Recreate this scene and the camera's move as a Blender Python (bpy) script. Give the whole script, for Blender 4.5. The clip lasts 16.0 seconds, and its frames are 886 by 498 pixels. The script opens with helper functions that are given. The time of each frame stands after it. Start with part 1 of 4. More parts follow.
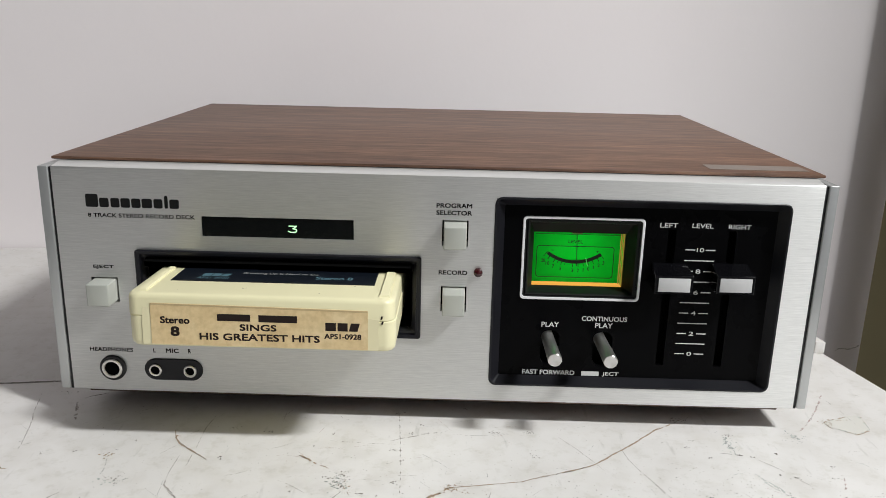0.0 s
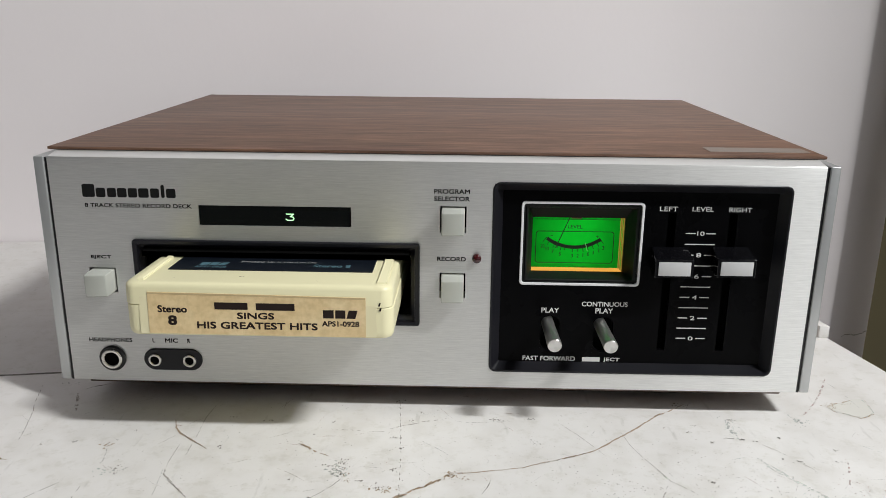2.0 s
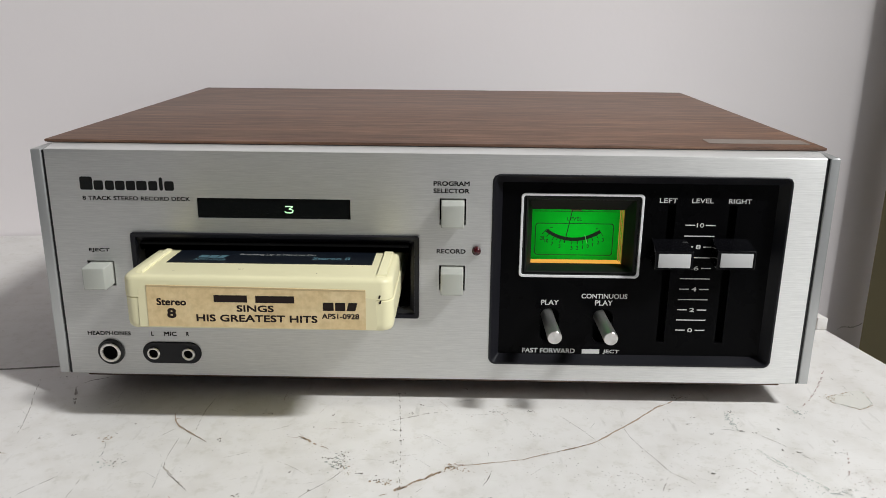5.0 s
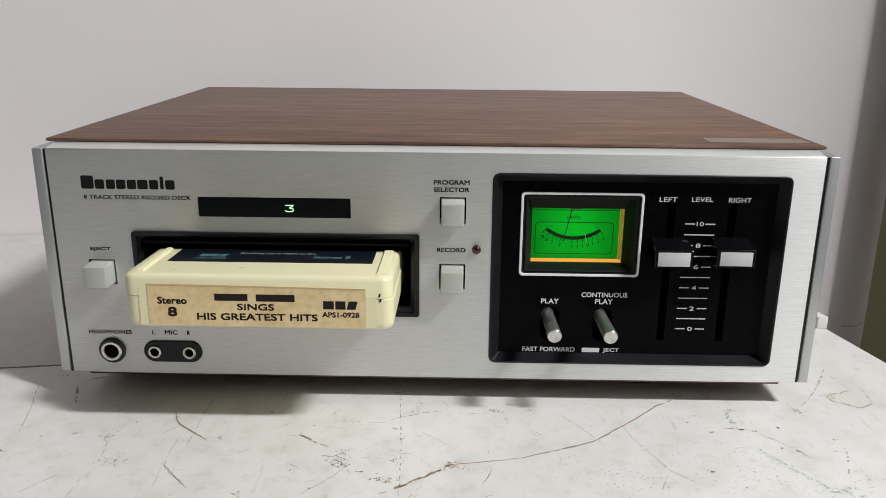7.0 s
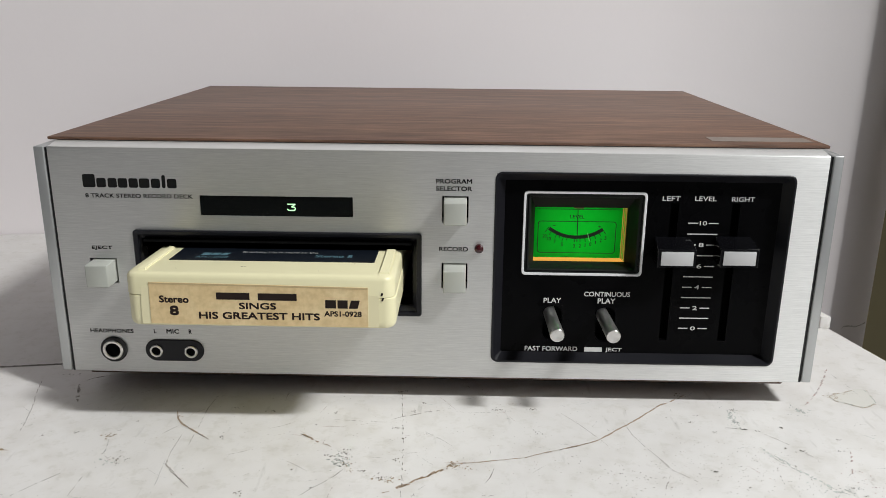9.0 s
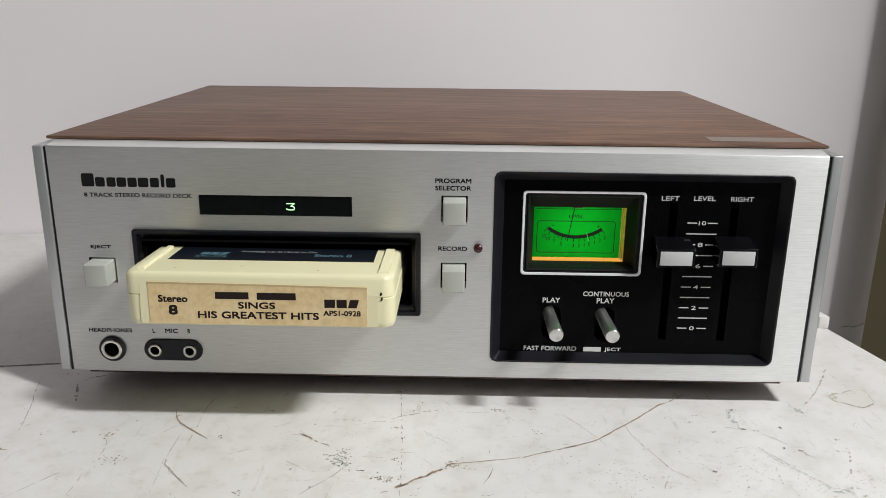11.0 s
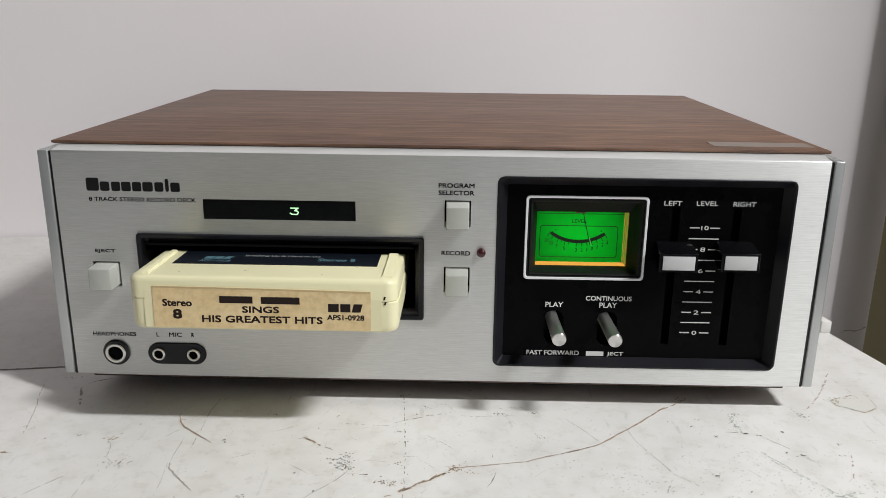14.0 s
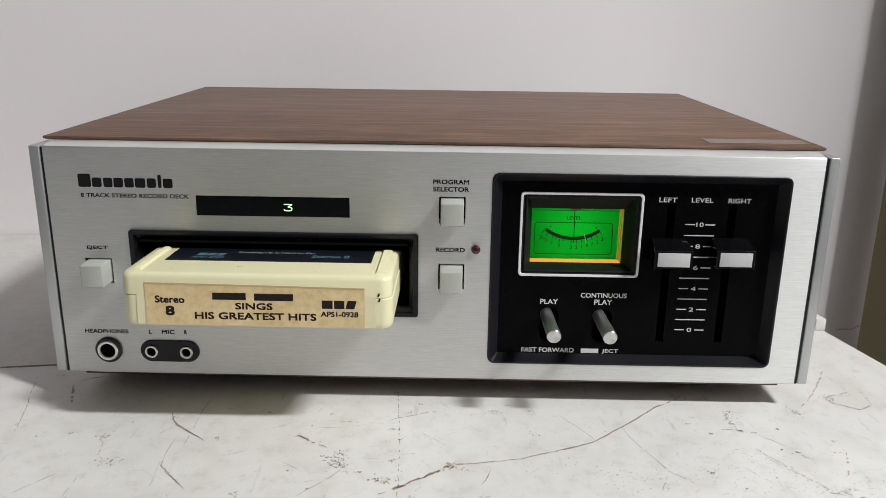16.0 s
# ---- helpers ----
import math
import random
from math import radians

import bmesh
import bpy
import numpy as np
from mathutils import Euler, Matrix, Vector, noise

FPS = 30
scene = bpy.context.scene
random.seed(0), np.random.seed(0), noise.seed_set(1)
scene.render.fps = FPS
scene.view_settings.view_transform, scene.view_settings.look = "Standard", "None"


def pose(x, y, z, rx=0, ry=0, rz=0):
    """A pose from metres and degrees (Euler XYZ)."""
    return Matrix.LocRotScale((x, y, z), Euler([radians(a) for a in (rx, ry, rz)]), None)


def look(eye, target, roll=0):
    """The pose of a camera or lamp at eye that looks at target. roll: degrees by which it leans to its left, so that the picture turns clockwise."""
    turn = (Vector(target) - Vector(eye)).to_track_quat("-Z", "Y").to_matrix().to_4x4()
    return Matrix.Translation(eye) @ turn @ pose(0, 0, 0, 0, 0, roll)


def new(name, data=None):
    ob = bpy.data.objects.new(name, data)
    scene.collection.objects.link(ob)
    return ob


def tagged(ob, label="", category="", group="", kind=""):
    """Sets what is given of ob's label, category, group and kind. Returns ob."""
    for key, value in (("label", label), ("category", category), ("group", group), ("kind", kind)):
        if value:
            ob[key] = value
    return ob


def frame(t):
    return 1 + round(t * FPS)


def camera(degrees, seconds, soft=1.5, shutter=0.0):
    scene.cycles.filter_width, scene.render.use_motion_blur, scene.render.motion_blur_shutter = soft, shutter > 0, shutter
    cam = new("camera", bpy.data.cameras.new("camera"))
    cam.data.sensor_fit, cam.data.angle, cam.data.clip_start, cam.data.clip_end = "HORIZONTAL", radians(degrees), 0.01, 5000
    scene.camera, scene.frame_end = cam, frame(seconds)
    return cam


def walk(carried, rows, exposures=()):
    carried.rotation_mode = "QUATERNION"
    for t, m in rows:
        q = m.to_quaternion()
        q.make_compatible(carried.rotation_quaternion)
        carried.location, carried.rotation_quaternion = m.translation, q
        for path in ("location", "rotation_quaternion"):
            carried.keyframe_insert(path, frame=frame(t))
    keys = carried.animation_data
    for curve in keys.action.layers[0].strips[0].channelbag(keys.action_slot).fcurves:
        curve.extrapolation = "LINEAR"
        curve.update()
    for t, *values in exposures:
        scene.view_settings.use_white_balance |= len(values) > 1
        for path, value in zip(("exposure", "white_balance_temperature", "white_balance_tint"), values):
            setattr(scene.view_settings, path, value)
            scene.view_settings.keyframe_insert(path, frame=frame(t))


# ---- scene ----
cam = camera(57.6, 16.0, soft=0.65)

PATH = [
    (0, (0.16812, -0.32951, 0.17446), (0.1463, 1.579, -0.3612), 1.35),
    (0.5, (0.16866, -0.32992, 0.17436), (0.1394, 1.579, -0.3627), 1.04),
    (1, (0.17026, -0.32921, 0.17288), (0.1373, 1.579, -0.3671), 0.81),
    (1.5, (0.17113, -0.32895, 0.17233), (0.1332, 1.579, -0.3755), 0.63),
    (2, (0.17175, -0.32821, 0.17147), (0.1336, 1.579, -0.3834), 0.58),
    (2.5, (0.17101, -0.32759, 0.17064), (0.1369, 1.579, -0.3886), 0.58),
    (3, (0.17068, -0.32725, 0.17056), (0.1386, 1.579, -0.3910), 0.60),
    (3.5, (0.17113, -0.32689, 0.17059), (0.1388, 1.579, -0.3956), 0.56),
    (4, (0.17051, -0.32769, 0.17032), (0.1423, 1.579, -0.3963), 0.58),
    (6.5, (0.16997, -0.32796, 0.17039), (0.1423, 1.579, -0.4015), 0.52),
    (7, (0.17077, -0.32855, 0.17017), (0.1393, 1.579, -0.3997), 0.50),
    (7.5, (0.16993, -0.32774, 0.16965), (0.1377, 1.579, -0.4005), 0.51),
    (8, (0.16944, -0.32763, 0.17025), (0.1379, 1.579, -0.3996), 0.53),
    (8.5, (0.17003, -0.32804, 0.17062), (0.1366, 1.579, -0.4010), 0.52),
    (9, (0.17014, -0.32785, 0.16960), (0.1365, 1.579, -0.4005), 0.54),
    (11.5, (0.16961, -0.32790, 0.16928), (0.1421, 1.579, -0.3993), 0.66),
    (12, (0.16862, -0.32846, 0.16958), (0.1431, 1.579, -0.3974), 0.69),
    (12.5, (0.16879, -0.32811, 0.17023), (0.1389, 1.579, -0.3982), 0.72),
    (13, (0.16900, -0.32836, 0.17051), (0.1402, 1.579, -0.3947), 0.72),
    (13.5, (0.16950, -0.32873, 0.17053), (0.1356, 1.579, -0.3944), 0.69),
    (14, (0.16899, -0.32873, 0.17021), (0.1363, 1.579, -0.3918), 0.67),
    (14.5, (0.16843, -0.32979, 0.17074), (0.1378, 1.579, -0.3893), 0.63),
    (15, (0.16972, -0.32816, 0.16952), (0.1375, 1.579, -0.3903), 0.65),
    (15.5, (0.16988, -0.32760, 0.16857), (0.1444, 1.579, -0.3957), 0.70),
    (16, (0.16906, -0.32771, 0.16843), (0.1496, 1.579, -0.3929), 0.80),
]
walk(cam, [(t, look(eye, target, roll)) for t, eye, target, roll in PATH], [(0, 0.04), (1, 0.02), (2, -0.01), (3, -0.04), (4, -0.03), (16, -0.03)])

# ---- light ----
world = bpy.data.worlds.new("room_air")
scene.world = world
world.use_nodes = True
world.node_tree.nodes["Background"].inputs[0].default_value = (0.9, 0.92, 1.0, 1)
world.node_tree.nodes["Background"].inputs[1].default_value = 0.05

lamp_data = bpy.data.lights.new("ceiling_lamp", "AREA")
lamp_data.shape = "RECTANGLE"
lamp_data.size, lamp_data.size_y = 0.36, 0.09
lamp_data.energy = 69
lamp_data.color = (0.985, 1.0, 1.0)
lamp = new("ceiling_lamp", lamp_data)
lamp.matrix_world = pose(1.45, -0.78, 1.6)

MM = 0.001


# ---- materials ----
def nodes_of(name):
    m = bpy.data.materials.new(name)
    m.use_nodes = True
    n = m.node_tree.nodes
    return m, n, m.node_tree.links, n["Principled BSDF"]


def noise_fac(n, k, scale, stretch=(1, 1, 1), detail=4.0, rough=0.55):
    """A noise in the object's own metres, stretched along its axes."""
    co = n.new("ShaderNodeTexCoord")
    mp = n.new("ShaderNodeMapping")
    mp.inputs["Scale"].default_value = stretch
    tx = n.new("ShaderNodeTexNoise")
    tx.inputs["Scale"].default_value = scale
    tx.inputs["Detail"].default_value = detail
    tx.inputs["Roughness"].default_value = rough
    k.new(co.outputs["Object"], mp.inputs["Vector"])
    k.new(mp.outputs["Vector"], tx.inputs["Vector"])
    return tx.outputs["Fac"]


def ramp(n, k, fac, stops):
    r = n.new("ShaderNodeValToRGB")
    while len(r.color_ramp.elements) < len(stops):
        r.color_ramp.elements.new(0.5)
    for e, (p, c) in zip(r.color_ramp.elements, stops):
        e.position, e.color = p, (*c, 1)
    k.new(fac, r.inputs["Fac"])
    return r.outputs["Color"]


def mixed(n, k, a, b, fac, mode="MIX"):
    m = n.new("ShaderNodeMix")
    m.data_type, m.blend_type = "RGBA", mode
    for socket, v in ((m.inputs["Factor"], fac), (m.inputs["A"], a), (m.inputs["B"], b)):
        if isinstance(v, (int, float)):
            socket.default_value = v
        elif isinstance(v, tuple):
            socket.default_value = (*v, 1)
        else:
            k.new(v, socket)
    return m.outputs["Result"]


def bumped(n, k, p, height, strength, distance):
    b = n.new("ShaderNodeBump")
    b.inputs["Strength"].default_value = strength
    b.inputs["Distance"].default_value = distance
    k.new(height, b.inputs["Height"])
    k.new(b.outputs["Normal"], p.inputs["Normal"])


def plastic(name, colour, rough, grain=0.12, scale=900, bump=0.00002, metal=0.0, coat=0.0, spec=0.5):
    """A moulded or painted surface with fine grain and faint smudges."""
    m, n, k, p = nodes_of(name)
    fine = noise_fac(n, k, scale)
    broad = noise_fac(n, k, 35, detail=5)
    dark = tuple(c * (1 - grain) for c in colour)
    k.new(mixed(n, k, dark, colour, mixed(n, k, fine, broad, 0.5)), p.inputs["Base Color"])
    k.new(ramp(n, k, broad, [(0.3, (rough * 0.85,) * 3), (0.7, (min(1, rough * 1.2),) * 3)]), p.inputs["Roughness"])
    p.inputs["Metallic"].default_value = metal
    p.inputs["Coat Weight"].default_value = coat
    p.inputs["Specular IOR Level"].default_value = spec
    bumped(n, k, p, fine, 0.25, bump)
    return m


def brushed(name, colour, rough, aniso, along=(6, 900, 900), contrast=0.10, metal=1.0, radial=False):
    m, n, k, p = nodes_of(name)
    line = noise_fac(n, k, 1.0, along, detail=3)
    line2 = noise_fac(n, k, 1.0, tuple(a * 2.7 for a in along), detail=2)
    broad = noise_fac(n, k, 14, detail=3)
    both = mixed(n, k, line, line2, 0.45)
    lo = tuple(c * (1 - contrast) for c in colour)
    k.new(ramp(n, k, both, [(0.3, lo), (0.7, colour)]), p.inputs["Base Color"])
    k.new(mixed(n, k, ramp(n, k, both, [(0.3, (rough * 0.9,) * 3), (0.7, (rough * 1.1,) * 3)]), ramp(n, k, broad, [(0.3, (rough * 0.93,) * 3), (0.7, (rough * 1.07,) * 3)]), 0.5), p.inputs["Roughness"])
    p.inputs["Metallic"].default_value = metal
    if aniso:
        p.inputs["Anisotropic"].default_value = aniso
        tg = n.new("ShaderNodeTangent")
        tg.direction_type, tg.axis = ("RADIAL", "Y") if radial else ("UV_MAP", "Z")
        p.inputs["Anisotropic Rotation"].default_value = 0.25
        k.new(tg.outputs["Tangent"], p.inputs["Tangent"])
    bumped(n, k, p, both, 0.35, 0.00004)
    return m


def glowing(name, colour, strength):
    m, n, k, p = nodes_of(name)
    p.inputs["Base Color"].default_value = (*(c * 0.08 for c in colour), 1)
    p.inputs["Emission Color"].default_value = (*colour, 1)
    p.inputs["Emission Strength"].default_value = strength
    p.inputs["Roughness"].default_value = 0.4
    return m


def dial_film():
    """Green printed film that passes the light from behind it."""
    m, n, k, p = nodes_of("green_dial_film")
    tr = n.new("ShaderNodeBsdfTranslucent")
    broad = noise_fac(n, k, 120, detail=3)
    k.new(ramp(n, k, broad, [(0.3, (0.004, 0.74, 0.040)), (0.7, (0.006, 0.82, 0.050))]), tr.inputs["Color"])
    p.inputs["Base Color"].default_value = (0.004, 0.10, 0.010, 1)
    p.inputs["Roughness"].default_value = 0.35
    add = n.new("ShaderNodeMixShader")
    add.inputs["Fac"].default_value = 0.85
    k.new(p.outputs["BSDF"], add.inputs[1])
    k.new(tr.outputs["BSDF"], add.inputs[2])
    k.new(add.outputs["Shader"], n["Material Output"].inputs["Surface"])
    return m


def paper_material():
    m, n, k, p = nodes_of("aged_paper")
    blot = noise_fac(n, k, 75, detail=5, rough=0.6)
    fine = noise_fac(n, k, 420, detail=4)
    fibre = noise_fac(n, k, 1.0, (900, 900, 160), detail=2)
    c = ramp(n, k, blot, [(0.28, (0.66, 0.49, 0.255)), (0.48, (0.745, 0.57, 0.31)), (0.70, (0.80, 0.64, 0.375))])
    c = mixed(n, k, c, ramp(n, k, fine, [(0.3, (0.86, 0.84, 0.80)), (0.6, (1, 1, 1))]), 1.0, "MULTIPLY")
    k.new(mixed(n, k, c, ramp(n, k, fibre, [(0.3, (0.9, 0.88, 0.85)), (0.6, (1, 1, 1))]), 0.3, "MULTIPLY"), p.inputs["Base Color"])
    p.inputs["Roughness"].default_value = 0.55
    bumped(n, k, p, fine, 0.2, 0.00003)
    return m


def wood_material(name, along, tone=1.0):
    m, n, k, p = nodes_of(name)
    grain = noise_fac(n, k, 1.0, along, detail=6, rough=0.65)
    fine = noise_fac(n, k, 1.0, tuple(a * 3.5 for a in along), detail=3, rough=0.6)
    pores = noise_fac(n, k, 1.0, tuple(a * s for a, s in zip(along, (5, 9, 9))), detail=2)
    broad = noise_fac(n, k, 1.0, tuple(a * 0.25 for a in along), detail=2)
    t = tone
    base = ramp(n, k, grain, [(0.30, (0.085 * t, 0.045 * t, 0.028 * t)), (0.44, (0.125 * t, 0.066 * t, 0.042 * t)), (0.56, (0.165 * t, 0.091 * t, 0.058 * t)), (0.72, (0.215 * t, 0.124 * t, 0.082 * t))])
    streak = ramp(n, k, fine, [(0.34, (0.56, 0.54, 0.52)), (0.59, (1.04, 1.04, 1.04))])
    warm = ramp(n, k, broad, [(0.3, (0.88, 0.86, 0.86)), (0.7, (1.08, 1.04, 1.02))])
    pore = ramp(n, k, pores, [(0.30, (0.6, 0.58, 0.56)), (0.42, (1, 1, 1))])
    c = mixed(n, k, base, streak, 1.0, "MULTIPLY")
    c = mixed(n, k, c, warm, 1.0, "MULTIPLY")
    k.new(mixed(n, k, c, pore, 0.7, "MULTIPLY"), p.inputs["Base Color"])
    p.inputs["Roughness"].default_value = 0.5
    p.inputs["Specular IOR Level"].default_value = 0.42
    bumped(n, k, p, fine, 0.3, 0.00008)
    return m


def table_paint():
    m, n, k, p = nodes_of("worn_white_paint")
    broad = noise_fac(n, k, 9, detail=5)
    mid = noise_fac(n, k, 60, detail=4)
    speck = noise_fac(n, k, 230, detail=3, rough=0.6)
    rub = noise_fac(n, k, 1.0, (190, 40, 100), detail=4)
    base = ramp(n, k, broad, [(0.3, (0.68, 0.66, 0.64)), (0.7, (0.75, 0.733, 0.712))])
    c = mixed(n, k, base, ramp(n, k, mid, [(0.25, (0.9, 0.89, 0.87)), (0.55, (1, 1, 1))]), 1.0, "MULTIPLY")
    c = mixed(n, k, c, ramp(n, k, speck, [(0.235, (0.45, 0.42, 0.38)), (0.27, (1, 1, 1))]), 0.8, "MULTIPLY")
    c = mixed(n, k, c, ramp(n, k, noise_fac(n, k, 150, detail=5, rough=0.7), [(0.36, (0.90, 0.895, 0.87)), (0.47, (1, 1, 1))]), 0.8, "MULTIPLY")
    c = mixed(n, k, c, ramp(n, k, rub, [(0.27, (0.72, 0.72, 0.70)), (0.36, (1, 1, 1))]), 0.6, "MULTIPLY")
    k.new(c, p.inputs["Base Color"])
    k.new(ramp(n, k, mid, [(0.3, (0.38,) * 3), (0.7, (0.52,) * 3)]), p.inputs["Roughness"])
    bumped(n, k, p, mid, 0.2, 0.0004)
    return m


def worn_mark(name, colour, rough, keep=0.45, scale=1100):
    """Dirt or bared ground in a scratch: patchy, so that the paint shows between its grains."""
    m, n, k, p = nodes_of(name)
    fine = noise_fac(n, k, scale, detail=3, rough=0.65)
    k.new(ramp(n, k, noise_fac(n, k, 420, detail=3), [(0.3, tuple(c * 0.82 for c in colour)), (0.7, colour)]), p.inputs["Base Color"])
    p.inputs["Roughness"].default_value = rough
    clear = n.new("ShaderNodeBsdfTransparent")
    mix = n.new("ShaderNodeMixShader")
    k.new(ramp(n, k, fine, [(keep - 0.07, (0, 0, 0)), (keep + 0.07, (1, 1, 1))]), mix.inputs["Fac"])
    k.new(clear.outputs["BSDF"], mix.inputs[1])
    k.new(p.outputs["BSDF"], mix.inputs[2])
    k.new(mix.outputs["Shader"], n["Material Output"].inputs["Surface"])
    return m


def wall_paint(name, lo, hi):
    m, n, k, p = nodes_of(name)
    broad = noise_fac(n, k, 2.5, detail=3)
    fine = noise_fac(n, k, 160, detail=4)
    k.new(ramp(n, k, broad, [(0.3, lo), (0.7, hi)]), p.inputs["Base Color"])
    p.inputs["Roughness"].default_value = 0.75
    bumped(n, k, p, fine, 0.15, 0.0006)
    return m


M_ALU = brushed("brushed_aluminium", (0.84, 0.84, 0.825), 0.47, 0.74, metal=0.88, along=(80, 2600, 2600), contrast=0.22)
M_LIP = plastic("satin_aluminium", (0.80, 0.80, 0.79), 0.45, metal=0.55, grain=0.08)
M_CAP = plastic("silver_painted_plastic", (0.52, 0.53, 0.53), 0.38, metal=0.75, grain=0.06)
M_STEEL = brushed("turned_steel", (0.86, 0.85, 0.83), 0.38, 0.0, along=(300, 12, 300), contrast=0.25)
M_STEEL_END = brushed("faced_steel", (0.80, 0.79, 0.77), 0.34, 0.85, along=(300, 12, 300), contrast=0.08, radial=True)
M_NICKEL = plastic("nickel_ring", (0.78, 0.76, 0.72), 0.26, metal=1.0, grain=0.1)
M_BLACK = plastic("black_moulded_plastic", (0.005, 0.005, 0.006), 0.34, scale=1400)
M_BEZEL = plastic("dark_bezel_plastic", (0.008, 0.008, 0.011), 0.37, scale=1400, spec=0.32)
M_PANEL = plastic("black_satin_panel", (0.0018, 0.0018, 0.0022), 0.28, scale=2000, spec=0.05)
M_PIT = plastic("dull_black", (0.003, 0.003, 0.003), 0.85, spec=0.05)
M_SURROUND = plastic("dark_grey_plastic", (0.007, 0.008, 0.007), 0.55, spec=0.2)
M_WINDOW = plastic("smoked_window", (0.003, 0.004, 0.004), 0.2, spec=0.25)
M_GLOSS = plastic("glossy_black_acrylic", (0.004, 0.004, 0.005), 0.08, grain=0.05, spec=0.22)
M_BUTTON = plastic("pale_grey_plastic", (0.44, 0.45, 0.41), 0.42, grain=0.05)
M_FADER = plastic("silver_fader_inlay", (0.54, 0.54, 0.54), 0.38, grain=0.05)
M_CREAM = plastic("cream_plastic", (0.84, 0.79, 0.51), 0.36, grain=0.05, scale=300, coat=0.15)
M_KRAFT = paper_material()
M_TAPE = plastic("yellowed_tape", (0.83, 0.77, 0.50), 0.3, grain=0.08, scale=200, coat=0.3)
M_FOLD = plastic("worn_paper_edge", (0.66, 0.50, 0.27), 0.7, grain=0.4, scale=300)
M_DIRT = plastic("brown_dirt", (0.35, 0.30, 0.20), 0.8, grain=0.3)
M_NAVY = plastic("navy_label_paper", (0.006, 0.009, 0.015), 0.4, grain=0.2, spec=0.25)
M_INK = plastic("dark_brown_ink", (0.020, 0.012, 0.010), 0.6, spec=0.2)
M_BLACKINK = plastic("black_ink", (0.008, 0.008, 0.008), 0.6, spec=0.2)
M_WHITEINK = plastic("white_ink", (0.72, 0.72, 0.70), 0.5)
M_BLUEINK = plastic("pale_blue_ink", (0.085, 0.18, 0.22), 0.5)
M_GREYINK = plastic("pale_grey_ink", (0.33, 0.34, 0.33), 0.5)
M_WHITELINE = plastic("white_enamel", (0.82, 0.82, 0.83), 0.4)
M_LED = plastic("dark_red_lens", (0.045, 0.002, 0.004), 0.12, coat=0.4)
M_DIGIT = glowing("green_white_glow", (0.50, 1.0, 0.50), 1.5)
M_BULB = glowing("meter_bulb_glow", (0.75, 1.0, 0.70), 14.0)
M_DIAL = dial_film()
M_HOUSING = plastic("grey_lamp_housing", (0.22, 0.22, 0.21), 0.7)
# lamplight on the meter case edges, given as the strips' own emission
M_AMBER = glowing("amber_edge_emission", (1.0, 0.46, 0.08), 0.8)
M_AMBER_DIM = glowing("dim_amber_edge_emission", (0.55, 0.36, 0.05), 0.5)
M_RUSTRED = plastic("reddish_brown_plastic", (0.16, 0.06, 0.03), 0.5)
M_MARK = plastic("pale_green_ink", (0.25, 0.85, 0.30), 0.6)
M_DIALINK = plastic("dial_ink", (0.004, 0.012, 0.004), 0.6)
M_DIALTHIN = plastic("dial_thin_ink", (0.004, 0.05, 0.008), 0.6)
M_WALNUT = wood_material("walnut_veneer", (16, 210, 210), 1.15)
# walnut at a lower tone: shade below deck and veneer is in the colour
M_WALNUT_SHADED = wood_material("walnut_shaded", (16, 210, 210), 0.7)
M_HARDBOARD = plastic("brown_hardboard", (0.24, 0.125, 0.065), 0.7, grain=0.3, scale=300)
M_STRIP = plastic("clear_film_strip", (0.25, 0.20, 0.165), 0.4, grain=0.45, scale=260, spec=0.3)
M_TABLE = table_paint()
M_CRACK = worn_mark("rusty_crack", (0.40, 0.30, 0.215), 0.8, 0.40)
M_SCRATCH = worn_mark("grey_scratch", (0.47, 0.435, 0.395), 0.8, 0.47)
M_SPECK = worn_mark("dark_speck", (0.20, 0.175, 0.15), 0.8, 0.42)
M_FAINT = worn_mark("faint_rub", (0.53, 0.52, 0.50), 0.7, 0.5)
M_GREEN = worn_mark("greenish_rub", (0.50, 0.56, 0.52), 0.7, 0.48)
M_BLUSH = worn_mark("reddish_rub", (0.55, 0.42, 0.39), 0.7, 0.48)
M_PALEGREEN = worn_mark("pale_green_rub", (0.62, 0.66, 0.625), 0.7, 0.56, 700)
M_STAIN = plastic("chipped_pale_paint", (0.665, 0.65, 0.605), 0.5, grain=0.1, scale=200)
M_RUST = worn_mark("rust_rim", (0.37, 0.26, 0.15), 0.75, 0.42)
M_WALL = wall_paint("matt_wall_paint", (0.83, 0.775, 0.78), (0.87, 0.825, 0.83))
# for unseen walls: darker than the wall in view to hold back bounced light
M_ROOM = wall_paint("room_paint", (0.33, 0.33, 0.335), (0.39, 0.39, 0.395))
M_CEIL = wall_paint("ceiling_paint", (0.55, 0.55, 0.55), (0.6, 0.6, 0.6))
M_FLOOR = wall_paint("grey_floor", (0.10, 0.095, 0.09), (0.14, 0.135, 0.13))
M_OLIVE = wall_paint("olive_brown_paint", (0.19, 0.165, 0.085), (0.225, 0.195, 0.105))


# ---- shape helpers (millimetres in, metres out) ----
def link(name, bm, material, parent, label="", smooth=True):
    bmesh.ops.recalc_face_normals(bm, faces=bm.faces[:])
    me = bpy.data.meshes.new(name)
    bm.to_mesh(me)
    bm.free()
    me.materials.append(material)
    for poly in me.polygons:
        poly.use_smooth = smooth
    if smooth:
        me.set_sharp_from_angle(angle=radians(35))
    ob = new(name, me)
    ob.parent = parent
    if label:
        ob["label"] = label
    return ob


part = link


def thing(name, label, category, group="", kind=""):
    return tagged(new(name), label, category, group, kind)


